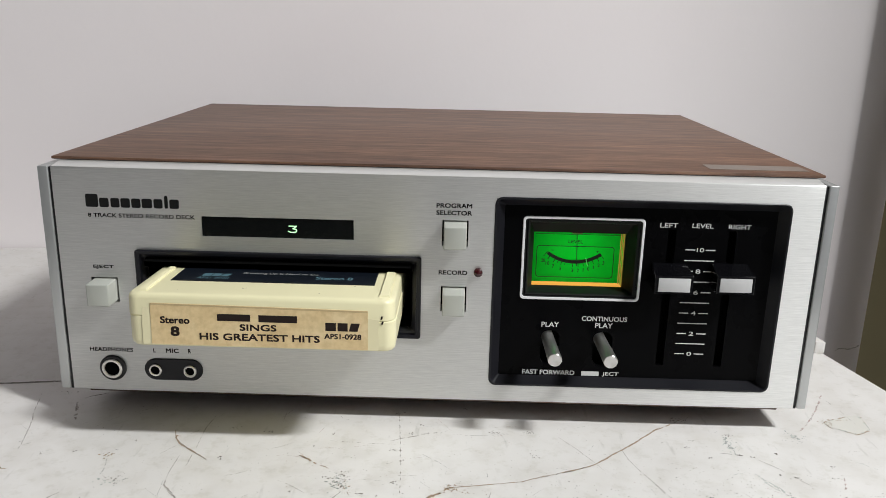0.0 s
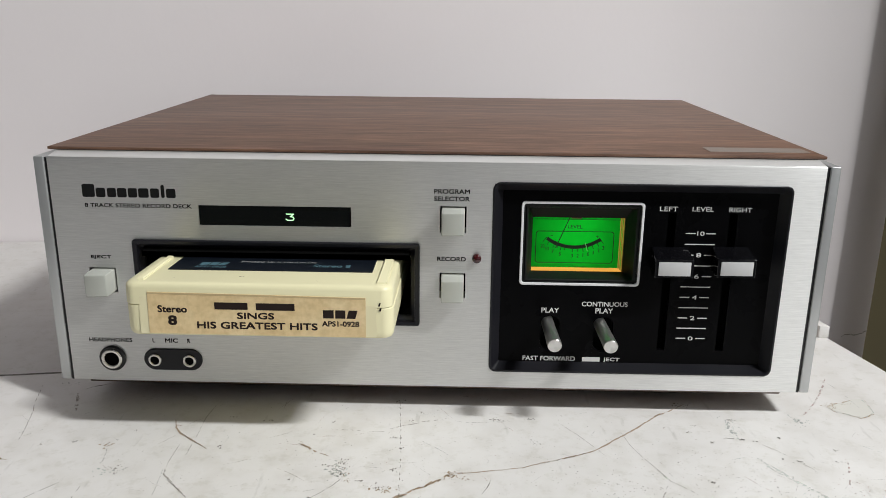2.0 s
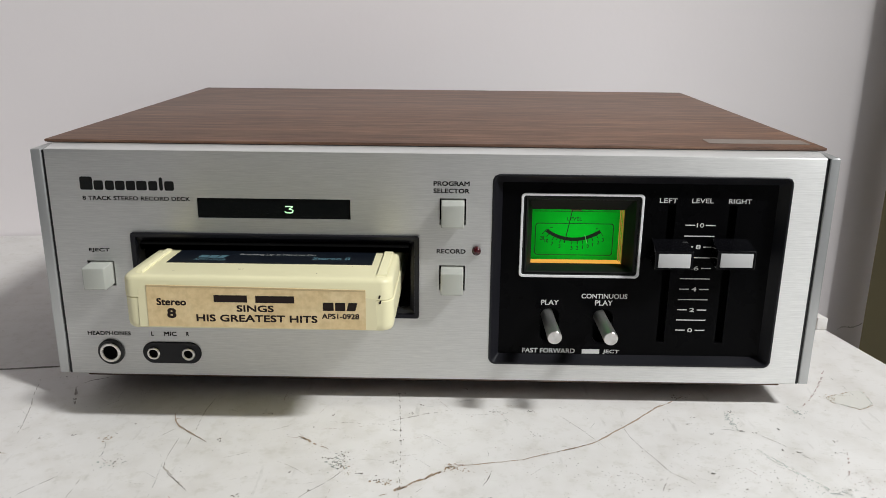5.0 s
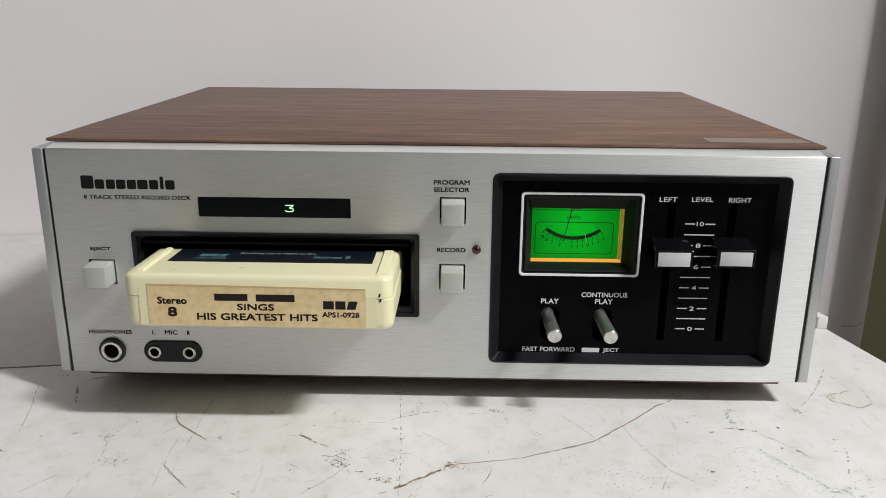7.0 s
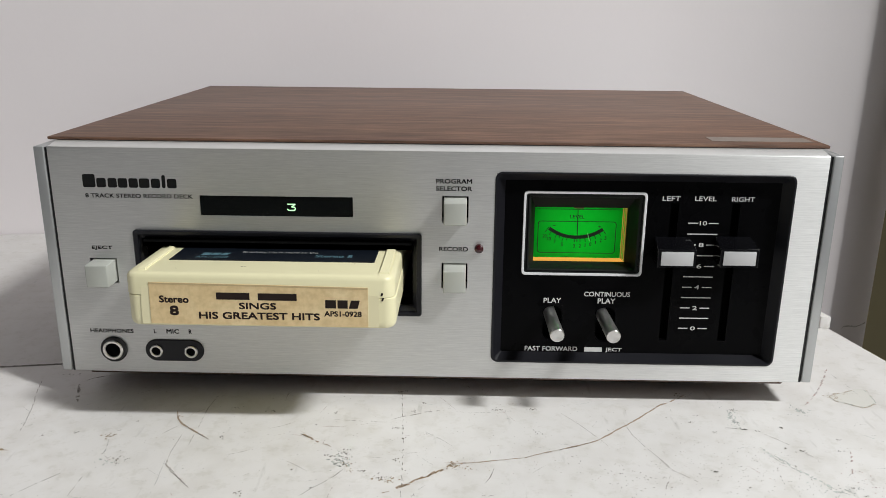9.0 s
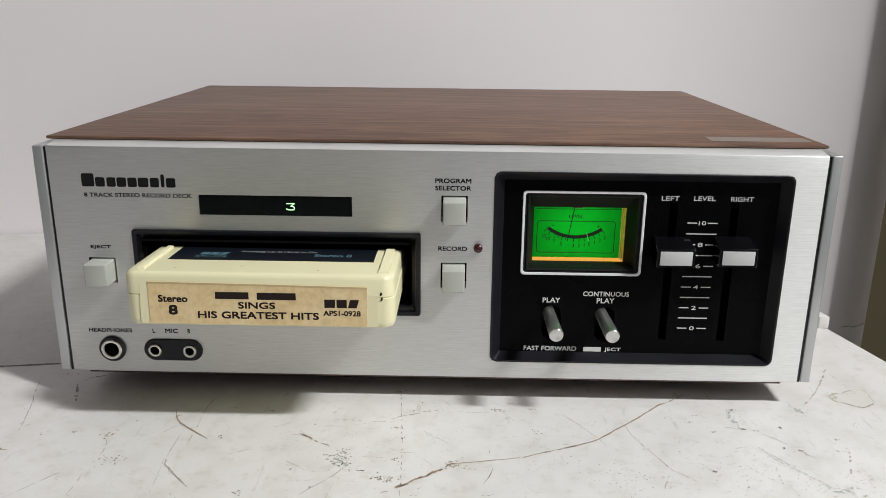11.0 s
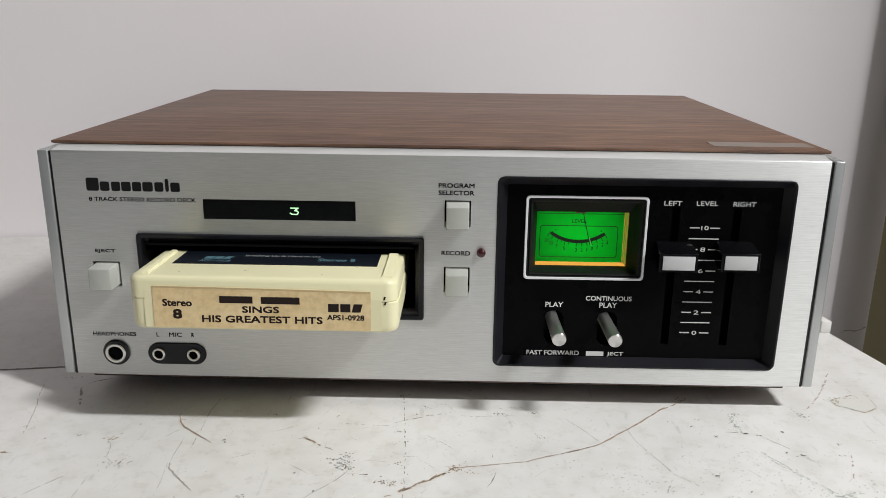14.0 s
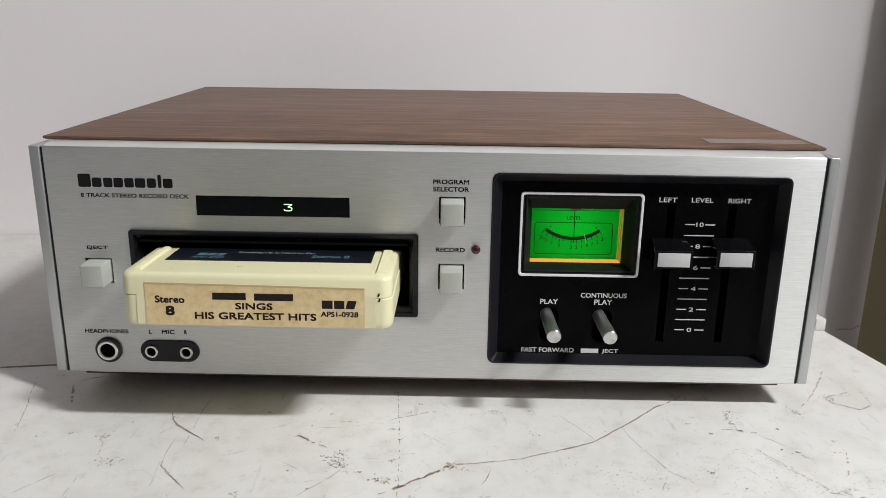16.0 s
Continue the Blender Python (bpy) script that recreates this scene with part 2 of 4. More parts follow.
def block(x0, x1, y0, y1, z0, z1, bevel=0.0, segments=2, bm=None):
    bm = bm or bmesh.new()
    out = bmesh.ops.create_cube(bm, size=1.0)
    for v in out["verts"]:
        v.co = Vector((x0 + (v.co.x + 0.5) * (x1 - x0), y0 + (v.co.y + 0.5) * (y1 - y0), z0 + (v.co.z + 0.5) * (z1 - z0))) * MM
    if bevel:
        edges = list({e for v in out["verts"] for e in v.link_edges})
        bmesh.ops.bevel(bm, geom=edges, offset=bevel * MM, segments=segments, affect="EDGES", profile=0.5)
    return bm


def rounded(x0, x1, z0, z1, r, y, steps=5):
    """The points of a rounded rectangle that faces the front."""
    pts = []
    for cx, cz, a0 in ((x1 - r, z1 - r, 0), (x0 + r, z1 - r, 90), (x0 + r, z0 + r, 180), (x1 - r, z0 + r, 270)):
        for i in range(steps + 1):
            a = radians(a0 + 90 * i / steps)
            pts.append(Vector((cx + r * math.cos(a), y, cz + r * math.sin(a))) * MM)
    return pts


def circle(cx, cz, r, y, steps=32):
    return [Vector((cx + r * math.cos(2 * math.pi * i / steps), y, cz + r * math.sin(2 * math.pi * i / steps))) * MM for i in range(steps)]


def loft(loops, cap_first=False, cap_last=False, closed=False, bm=None):
    bm = bm or bmesh.new()
    rings = [[bm.verts.new(p) for p in loop] for loop in loops]
    pairs = list(zip(rings, rings[1:])) + ([(rings[-1], rings[0])] if closed else [])
    for a, b in pairs:
        for i in range(len(a)):
            j = (i + 1) % len(a)
            bm.faces.new((a[i], a[j], b[j], b[i]))
    if cap_first:
        bm.faces.new(rings[0])
    if cap_last:
        bm.faces.new(rings[-1])
    return bm


def plate(x0, x1, z0, z1, y0, y1, holes):
    """A plate with rectangular openings that go through it."""
    xs = sorted({x0, x1, *(v for h in holes for v in h[:2])})
    zs = sorted({z0, z1, *(v for h in holes for v in h[2:])})
    bm, made = bmesh.new(), {}

    def vert(x, z):
        if (x, z) not in made:
            made[(x, z)] = bm.verts.new(Vector((x, y0, z)) * MM)
        return made[(x, z)]

    for xa, xb in zip(xs, xs[1:]):
        for za, zb in zip(zs, zs[1:]):
            cx, cz = (xa + xb) / 2, (za + zb) / 2
            if any(h[0] < cx < h[1] and h[2] < cz < h[3] for h in holes):
                continue
            bm.faces.new((vert(xa, za), vert(xb, za), vert(xb, zb), vert(xa, zb)))
    front = bm.faces[:]
    out = bmesh.ops.extrude_face_region(bm, geom=front)
    for v in out["geom"]:
        if isinstance(v, bmesh.types.BMVert):
            v.co.y = y1 * MM
    rim = [e for e in bm.edges if all(abs(v.co.y - y0 * MM) < 1e-7 for v in e.verts)
           and (all(abs(v.co.z - z1 * MM) < 1e-7 for v in e.verts) or all(abs(v.co.z - z0 * MM) < 1e-7 for v in e.verts))]
    bmesh.ops.bevel(bm, geom=rim, offset=0.7 * MM, segments=3, affect="EDGES", profile=0.5)
    uv = bm.loops.layers.uv.new("grain")
    for f in bm.faces:
        for lp in f.loops:
            lp[uv].uv = (lp.vert.co.x, lp.vert.co.z + lp.vert.co.y * 0.37)
    return bm


def lettering(text, x0, x1, lo, hi, y, material, parent, weight=0.0, top=False, slant=0.0, name="lettering", thick=0.06):
    """Words drawn to fill a box: on an upright face at depth y, or on a level face at height y."""
    curve = bpy.data.curves.new("letters", "FONT")
    curve.body, curve.resolution_u, curve.shear = text, 3, slant
    tmp = new("letters", curve)
    bpy.context.view_layer.update()
    me = bpy.data.meshes.new_from_object(tmp.evaluated_get(bpy.context.evaluated_depsgraph_get()))
    bpy.data.objects.remove(tmp)
    pts = [v.co.copy() for v in me.vertices]
    polys = [tuple(p.vertices) for p in me.polygons]
    bpy.data.meshes.remove(me)
    ax, bx = min(p.x for p in pts), max(p.x for p in pts)
    ay, by = min(p.y for p in pts), max(p.y for p in pts)
    grow = max(0.0, 0.013 + weight) * (hi - lo)
    bm = bmesh.new()
    # strokes are thickened by laying the outline a few times, a hair apart
    for i, (dx, dz) in enumerate(((0, 0), (-1, -1), (1, -1), (1, 1), (-1, 1))):
        vs = []
        for p in pts:
            u = x0 + grow + (p.x - ax) / (bx - ax) * (x1 - x0 - 2 * grow) + dx * grow
            w = lo + grow + (p.y - ay) / (by - ay) * (hi - lo - 2 * grow) + dz * grow
            d = thick - i * 0.006
            vs.append(bm.verts.new(Vector((u, w, y + d) if top else (u, y - d, w)) * MM))
        for poly in polys:
            bm.faces.new([vs[k] for k in poly])
    return link(name, bm, material, parent, smooth=False)


def bar(x0, x1, lo, hi, y, material, parent, top=False, lean=0.0, name="print_bar", thick=0.06, bm=None):
    """A plain printed bar; lean pushes its upper edge sideways."""
    own = bm is None
    bm = bm or bmesh.new()
    quad = ((x0, lo), (x1, lo), (x1 + lean, hi), (x0 + lean, hi))
    loops = [[Vector((u, w, y + d) if top else (u, y - d, w)) * MM for u, w in quad] for d in (0.0, thick)]
    loft(loops, True, True, bm=bm)
    return link(name, bm, material, parent, smooth=False) if own else None


def stroke(points, width, y, material, parent, name):
    """A bent line of even width on an upright face."""
    bm = bmesh.new()
    for (ax, az), (bx, bz) in zip(points, points[1:]):
        d = math.hypot(bx - ax, bz - az)
        ux, uz = (bx - ax) / d * width * 0.35, (bz - az) / d * width * 0.35
        nx, nz = -(bz - az) / d * width / 2, (bx - ax) / d * width / 2
        quad = ((ax - ux + nx, az - uz + nz), (bx + ux + nx, bz + uz + nz), (bx + ux - nx, bz + uz - nz), (ax - ux - nx, az - uz - nz))
        bm.faces.new([bm.verts.new(Vector((x, y, z)) * MM) for x, z in quad])
        y -= 0.006
    return link(name, bm, material, parent, smooth=False)


# ---- the room ----
TURN = 9.24
ROOM = pose(-0.1626, 0.2659, 0, 0, 0, TURN)


def room_box(name, x0, x1, y0, y1, z0, z1, material, label, category):
    ob = link(name, block(x0, x1, y0, y1, z0, z1), material, None, smooth=False)
    ob.matrix_world = ROOM
    return tagged(ob, label, category, kind="structure")


room_box("wall_north", -1700, 2300, 0, 100, -750, 1750, M_WALL, "pale pinkish-white matt painted wall behind the table", "wall")
# the other walls are unseen; their grey is set to steer the fill light
room_box("wall_west", -1800, -1700, -2900, 100, -750, 1750, M_ROOM, "plain unseen side wall of the room, greyed to limit bounced light", "wall")
room_box("wall_east", 2300, 2400, -2900, 100, -750, 1750, M_ROOM, "plain unseen side wall of the room, greyed to limit bounced light", "wall")
room_box("wall_south", -1700, 2300, -2900, -2800, -750, 1750, M_ROOM, "plain unseen wall behind the viewer, greyed to limit bounced light", "wall")
room_box("floor", -1800, 2400, -2900, 100, -850, -750, M_FLOOR, "plain grey floor of the room", "floor")
room_box("ceiling", -1800, 2400, -2900, 100, 1750, 1850, M_CEIL, "plain white ceiling of the room", "ceiling")


def ribbon(points, width, z, name, material, parent, seed, jitter=0.6, gaps=0.0):
    """A scratch or crack: a thin uneven strip along a line of plan points."""
    rnd = random.Random(seed)
    bm = bmesh.new()
    dense = []
    for (ax, ay), (bx, by) in zip(points, points[1:]):
        steps = max(2, int(math.hypot(bx - ax, by - ay) / 1.6))
        for i in range(steps):
            f = i / steps
            dense.append((ax + (bx - ax) * f + rnd.uniform(-jitter, jitter) * 0.5, ay + (by - ay) * f + rnd.uniform(-jitter, jitter) * 0.5))
    dense.append(points[-1])
    last = None
    for i, (x, y) in enumerate(dense):
        nx, ny = dense[min(i + 1, len(dense) - 1)]
        px, py = dense[max(i - 1, 0)]
        d = math.hypot(nx - px, ny - py) or 1
        taper = min(1.0, 0.25 + min(i, len(dense) - 1 - i) / 4)
        w = width * taper * rnd.uniform(0.45, 1.25) / 2
        ox, oy = -(ny - py) / d * w, (nx - px) / d * w
        pair = [bm.verts.new(Vector((x + ox, y + oy, z)) * MM), bm.verts.new(Vector((x - ox, y - oy, z)) * MM)]
        if last and rnd.random() >= gaps:
            bm.faces.new((last[0], pair[0], pair[1], last[1]))
        last = pair
    return link(name, bm, material, parent, smooth=False)


def flecks(centre, spread, count, size, z, name, material, parent, seed):
    """A scatter of small uneven chips of paint."""
    rnd = random.Random(seed)
    bm = bmesh.new()
    for _ in range(count):
        cx, cy = centre[0] + rnd.gauss(0, spread[0]), centre[1] + rnd.gauss(0, spread[1])
        r = size * rnd.uniform(0.35, 1.2)
        a0, sx = rnd.uniform(0, 6.28), rnd.uniform(0.25, 0.8)
        pts = []
        for i in range(7):
            a = a0 + i * 2 * math.pi / 7
            q = r * rnd.uniform(0.6, 1.1)
            ex, ey = q * math.cos(a - a0), q * sx * math.sin(a - a0)
            pts.append(bm.verts.new(Vector((cx + ex * math.cos(a0) - ey * math.sin(a0), cy + ex * math.sin(a0) + ey * math.cos(a0), z)) * MM))
        bm.faces.new(pts)
    return tagged(link(name, bm, material, parent, smooth=False), kind="stuff")


def build_table():
    """A worn white table that stands a little askew to the deck; its right edge and its board joint follow the room."""
    table = thing("table", "worn white painted table with cracks, scratches and stains", "table")
    t = math.tan(radians(13.4))

    def board(y0, y1, x0):
        # corners on the slanted right edge
        bm = bmesh.new()
        slope = math.tan(radians(TURN))
        def at(x, y):
            return (x, y + slope * x)
        def edge(y):
            # point on the right edge where it meets the board's line
            x = (401.5 - t * y) / (1 + t * slope)
            return (x, y + slope * x)
        quad = [at(x0, y0), edge(y0), edge(y1), at(x0, y1)]
        rings = [[Vector((x, y, z)) * MM for x, y in quad] for z in (-28, 0)]
        loft(rings, True, True, bm=bm)
        top_edges = [e for e in bm.edges if all(v.co.z > -1e-6 for v in e.verts)]
        bmesh.ops.bevel(bm, geom=top_edges, offset=0.5 * MM, segments=3, affect="EDGES", profile=0.5)
        return bm

    part("front_board", board(-205, 35.6, -560), M_TABLE, table)
    part("rear_board", board(36.5, 290, -560), M_TABLE, table)
    batten = loft([[Vector((x - t * (y - 95), y, z)) * MM for x, y in ((373.5, 95), (379.2, 95), (379.2, 228), (373.5, 228))] for z in (0.0, 7.0)], True, True)
    bmesh.ops.bevel(batten, geom=batten.edges[:], offset=0.5 * MM, segments=2, affect="EDGES", profile=0.5)
    part("edge_batten", batten, M_TABLE, table, "low white batten along the table edge")
    for x, y in ((-520, -270), (-520, 100), (350, -130), (280, 270)):
        part("leg", block(x, x + 45, y, y + 45, -750, -28, 2), M_TABLE, table)
    ribbon([(-300, 36.07 - 300 * math.tan(radians(TURN))), (-160, 36.07 - 160 * math.tan(radians(TURN))), (20, 36.07 + 20 * math.tan(radians(TURN)))], 1.5, 0.1, "joint_gap", M_SPECK, table, 60, 0.25)
    z = 0.12
    ribbon([(169.5, -52.3), (177.4, -50.9), (188.4, -48.6), (198.1, -46.5), (204.7, -43.3), (212.3, -40.0)], 0.56, z, "crack", M_CRACK, table, 301, 0.3, 0.03)
    ribbon([(212.3, -40.0), (220.0, -36.6), (227.0, -33.5), (231.8, -29.8), (236.8, -25.0), (242.9, -19.4), (252.6, -10.2), (259.7, -2.6), (264.4, 2.2)], 0.74, z, "crack", M_CRACK, table, 302, 0.35, 0)
    ribbon([(204.7, -43.6), (212.3, -40.3), (220.0, -37.1), (230.8, -30.7)], 0.35, z, "crack", M_SPECK, table, 303, 0.3, 0.45)
    ribbon([(144.6, -72.3), (150.9, -68.3), (155.9, -63.5), (160.3, -60.6), (164.8, -57.0), (169.5, -52.1)], 1.5, z, "crack", M_CRACK, table, 304, 1.2, 0.25)
    ribbon([(150.9, -68.5), (155.9, -63.7), (160.3, -61.0), (164.8, -57.1), (169.5, -52.4)], 1.1, z, "crack", M_RUST, table, 305, 1, 0.3)
    ribbon([(258.7, -3.5), (264.4, 1.4), (268.8, 4.5), (276.8, 10.8)], 0.74, z, "crack", M_CRACK, table, 306, 0.5, 0.35)
    ribbon([(49.3, -13.4), (51.9, -19.9), (54.7, -24.5), (60.5, -29.1), (66.1, -33.5), (69.9, -36.7)], 0.74, z, "crack", M_CRACK, table, 307, 0.3, 0)
    ribbon([(53.6, -22.5), (60.6, -29.4), (66.2, -33.9), (70.0, -37.0)], 0.35, z, "crack", M_SPECK, table, 308, 0.3, 0.3)
    ribbon([(58.1, -33.3), (57.9, -43.7), (58.4, -51.2)], 0.4, z, "scratch", M_SCRATCH, table, 309, 0.3, 0.1)
    ribbon([(58.4, -50.4), (59.2, -56.2), (62.8, -60.4), (67.6, -65.7), (72.9, -71.4)], 0.7, z, "crack", M_SCRATCH, table, 310, 0.8, 0.15)
    ribbon([(61.7, -58.3), (66.4, -64.4), (72.9, -71.4)], 0.4, z, "crack", M_SPECK, table, 311, 0.5, 0.4)
    ribbon([(-25.1, 17.5), (-20.7, 3.0), (-16.1, -9.5), (-10.9, -27.3), (-9.5, -34.8)], 0.5, z, "scratch", M_SCRATCH, table, 312, 0.4, 0.3)
    ribbon([(-5.2, 11.8), (-1.9, 3.7), (2.3, -7.0)], 1.5, z, "scratch", M_SCRATCH, table, 313, 0.6, 0.1)
    ribbon([(-3.0, 14.5), (-0.5, 17.4), (6.2, 20.9)], 0.8, z, "scratch", M_SPECK, table, 314, 0.4, 0.1)
    ribbon([(10.6, -78.9), (16.3, -70.7), (23.0, -61.9)], 0.3, z, "scratch", M_SPECK, table, 315, 0.15, 0.05)
    ribbon([(-13.2, -47.6), (-9.8, -47.9), (-6.4, -48.1)], 1.6, z, "scratch", M_RUST, table, 316, 1, 0.15)
    ribbon([(31.0, -63.5), (31.2, -72.1), (31.2, -78.5)], 0.35, z, "scratch", M_SCRATCH, table, 317, 0.3, 0.25)
    ribbon([(57.8, -52.7), (59.7, -66.6), (60.4, -75.7)], 0.3, z, "scratch", M_FAINT, table, 318, 0.3, 0.2)
    ribbon([(63.1, 3.0), (61.7, -10.5), (62.9, -27.3), (63.0, -41.9)], 0.45, z, "scratch", M_SCRATCH, table, 319, 0.4, 0.3)
    ribbon([(48.2, -34.8), (50.2, -32.3), (54.0, -26.3)], 0.3, z, "scratch", M_SCRATCH, table, 320, 0.3, 0.35)
    ribbon([(29.6, -38.3), (31.9, -47.6), (31.4, -52.1)], 0.4, z, "scratch", M_FAINT, table, 321, 0.4, 0.3)
    ribbon([(105.6, -30.1), (110.3, -33.2), (115.2, -37.8), (120.6, -40.8)], 0.9, z, "crack", M_CRACK, table, 322, 0.8, 0.35)
    ribbon([(106.6, -31.2), (110.4, -33.5)], 0.8, z, "scratch", M_SPECK, table, 323, 0.5, 0.2)
    ribbon([(128.4, -56.1), (125.4, -61.7), (121.6, -66.6), (117.8, -70.6), (114.8, -74.6)], 0.28, z, "scratch", M_SPECK, table, 324, 0.15, 0.1)
    ribbon([(127.8, -51.8), (129.1, -55.3), (131.3, -59.5)], 0.5, z, "scratch", M_CRACK, table, 325, 0.4, 0.15)
    ribbon([(102.0, -50.5), (106.9, -53.2), (114.6, -59.1)], 0.3, z, "scratch", M_SCRATCH, table, 326, 0.15, 0.1)
    ribbon([(119.3, 3.7), (122.0, 0.6), (124.7, 1.3)], 0.42, z, "scratch", M_SPECK, table, 327, 0.4, 0.2)
    ribbon([(145.8, 9.0), (147.3, -7.5), (148.4, -20.9), (149.3, -33.5), (150.2, -48.1), (150.7, -62.3), (151.2, -74.6)], 0.32, z, "scratch", M_SPECK, table, 328, 0.4, 0.55)
    ribbon([(118.1, -18.5), (132.9, -19.7), (146.7, -20.1)], 0.3, z, "scratch", M_SCRATCH, table, 329, 0.2, 0.3)
    ribbon([(143.1, -17.6), (149.8, -14.2), (157.1, -10.8), (163.7, -8.8), (168.5, -6.7)], 0.6, z, "scratch", M_SCRATCH, table, 330, 0.5, 0.35)
    ribbon([(157.8, -27.4), (164.2, -33.0), (169.4, -38.3)], 0.3, z, "scratch", M_FAINT, table, 331, 0.3, 0.2)
    ribbon([(80.5, -48.7), (84.7, -46.6), (88.9, -44.2)], 0.3, z, "scratch", M_SCRATCH, table, 332, 0.2, 0.2)
    ribbon([(216.8, -9.3), (224.0, -20.0), (230.0, -30.7), (232.7, -36.2)], 0.25, z, "scratch", M_SCRATCH, table, 334, 0.12, 0)
    ribbon([(242.6, -16.8), (244.6, -27.8), (247.7, -36.5), (251.9, -46.2), (254.8, -53.3)], 0.25, z, "scratch", M_SCRATCH, table, 335, 0.15, 0.02)
    ribbon([(185.2, -41.7), (183.4, -47.0)], 0.5, z, "scratch", M_SPECK, table, 336, 0.4, 0.4)
    ribbon([(185.8, -54.9), (184.1, -60.5), (182.0, -65.0)], 0.42, z, "scratch", M_SPECK, table, 337, 0.5, 0.35)
    ribbon([(180.7, -72.8), (182.9, -73.2), (185.5, -72.3)], 0.42, z, "scratch", M_SPECK, table, 338, 0.3, 0.15)
    ribbon([(254.7, -46.1), (256.3, -50.4)], 0.35, z, "scratch", M_SPECK, table, 339, 0.2, 0.1)
    ribbon([(195.7, -8.6), (178.0, -10.6), (170.9, -9.4)], 0.3, z, "scratch", M_FAINT, table, 340, 0.3, 0.2)
    ribbon([(355.1, 43.0), (347.3, 29.1), (341.7, 20.3), (336.7, 12.9), (327.3, 1.4)], 0.8, z, "scratch", M_BLUSH, table, 341, 0.5, 0.35)
    ribbon([(251.4, -45.5), (254.2, -53.3), (259.7, -58.7), (264.2, -63.9)], 0.35, z, "scratch", M_SCRATCH, table, 342, 0.2, 0.15)
    ribbon([(297.7, -21.8), (304.8, -29.8), (309.9, -37.5), (314.3, -44.1)], 0.35, z, "scratch", M_SCRATCH, table, 343, 0.3, 0.3)
    ribbon([(284.8, -19.7), (289.8, -20.0), (294.2, -20.7)], 0.6, z, "scratch", M_SPECK, table, 344, 0.3, 0.3)
    ribbon([(293.9, -34.9), (297.0, -41.7), (300.9, -48.2), (305.5, -55.8), (309.2, -59.8)], 2.2, z, "scratch", M_PALEGREEN, table, 345, 1, 0.1)
    ribbon([(309.2, -59.8), (310.1, -64.4), (313.1, -66.0), (317.8, -65.5), (321.7, -63.4)], 3, z, "scratch", M_PALEGREEN, table, 347, 1.5, 0.1)
    ribbon([(320.6, 2.5), (322.8, -3.1), (324.6, -8.6)], 3.4, z, "scratch", M_PALEGREEN, table, 348, 1.2, 0.1)
    ribbon([(290.8, -3.3), (291.0, -12.5), (291.4, -20.3)], 2.6, z, "scratch", M_PALEGREEN, table, 349, 1.5, 0.15)
    ribbon([(330.3, -36.0), (326.6, -45.2), (323.0, -53.9), (320.7, -59.4)], 0.7, z, "scratch", M_BLUSH, table, 350, 0.5, 0.55)
    ribbon([(353.2, 36.0), (355.6, 24.0), (356.8, 10.6)], 0.4, z, "scratch", M_FAINT, table, 351, 0.3, 0.3)
    ribbon([(253.5, -56.2), (249.6, -64.4), (247.9, -69.6)], 0.5, z, "scratch", M_SCRATCH, table, 352, 0.5, 0.4)
    flecks((28.8, -35.5), (1.6, 1.0), 14, 0.7, z, "paint_chip", M_RUST, table, 353)
    flecks((28.8, -35.5), (0.8, 0.6), 6, 0.5, z, "paint_chip", M_SPECK, table, 354)
    flecks((38.7, -53.3), (3.2, 1.6), 26, 0.48, z, "paint_chip", M_SPECK, table, 355)
    flecks((37.3, -54.8), (3, 1.5), 18, 0.8, z, "paint_chip", M_GREEN, table, 356)
    flecks((30.8, -31.0), (0.5, 0.3), 4, 0.5, z, "paint_chip", M_SPECK, table, 357)
    flecks((75.1, -33.6), (0.5, 1.2), 10, 0.48, z, "paint_chip", M_SPECK, table, 358)
    flecks((13.8, -33.5), (0.8, 0.5), 6, 0.48, z, "paint_chip", M_SPECK, table, 359)
    flecks((52.6, -18.1), (0.7, 0.6), 5, 0.5, z, "paint_chip", M_CRACK, table, 360)
    flecks((1.2, -36.1), (0.6, 0.4), 5, 0.5, z, "paint_chip", M_SCRATCH, table, 361)
    flecks((35.8, -23.1), (0.9, 0.4), 8, 0.5, z, "paint_chip", M_SCRATCH, table, 362)
    flecks((-14.5, 20.6), (3.5, 0.6), 14, 0.48, z, "paint_chip", M_SPECK, table, 363)
    flecks((126.3, -51.1), (1.7, 2.6), 40, 0.48, z, "paint_chip", M_SPECK, table, 364)
    flecks((127.0, -45.6), (1.2, 1.2), 24, 0.5, z, "paint_chip", M_SPECK, table, 365)
    flecks((126.2, -51.9), (2.2, 3.2), 34, 0.8, z, "paint_chip", M_GREEN, table, 366)
    flecks((128.9, -53.9), (1.4, 2), 16, 0.4, z, "paint_chip", M_RUST, table, 367)
    flecks((111.9, -23.1), (0.3, 0.3), 4, 0.48, z, "paint_chip", M_SPECK, table, 368)
    flecks((118.4, -12.2), (0.3, 0.3), 4, 0.5, z, "paint_chip", M_SPECK, table, 369)
    flecks((108.2, -58.2), (0.2, 0.2), 4, 0.5, z, "paint_chip", M_SPECK, table, 370)
    flecks((117.7, -70.0), (0.4, 0.3), 5, 0.5, z, "paint_chip", M_SPECK, table, 371)
    flecks((149.3, -33.5), (0.5, 0.4), 9, 0.48, z, "paint_chip", M_SPECK, table, 372)
    flecks((145.4, 9.0), (1.3, 0.8), 16, 0.48, z, "paint_chip", M_SPECK, table, 373)
    flecks((146.7, -24.9), (1.5, 0.3), 14, 0.48, z, "paint_chip", M_SPECK, table, 374)
    flecks((152.8, -10.1), (0.6, 1.4), 12, 0.48, z, "paint_chip", M_SPECK, table, 375)
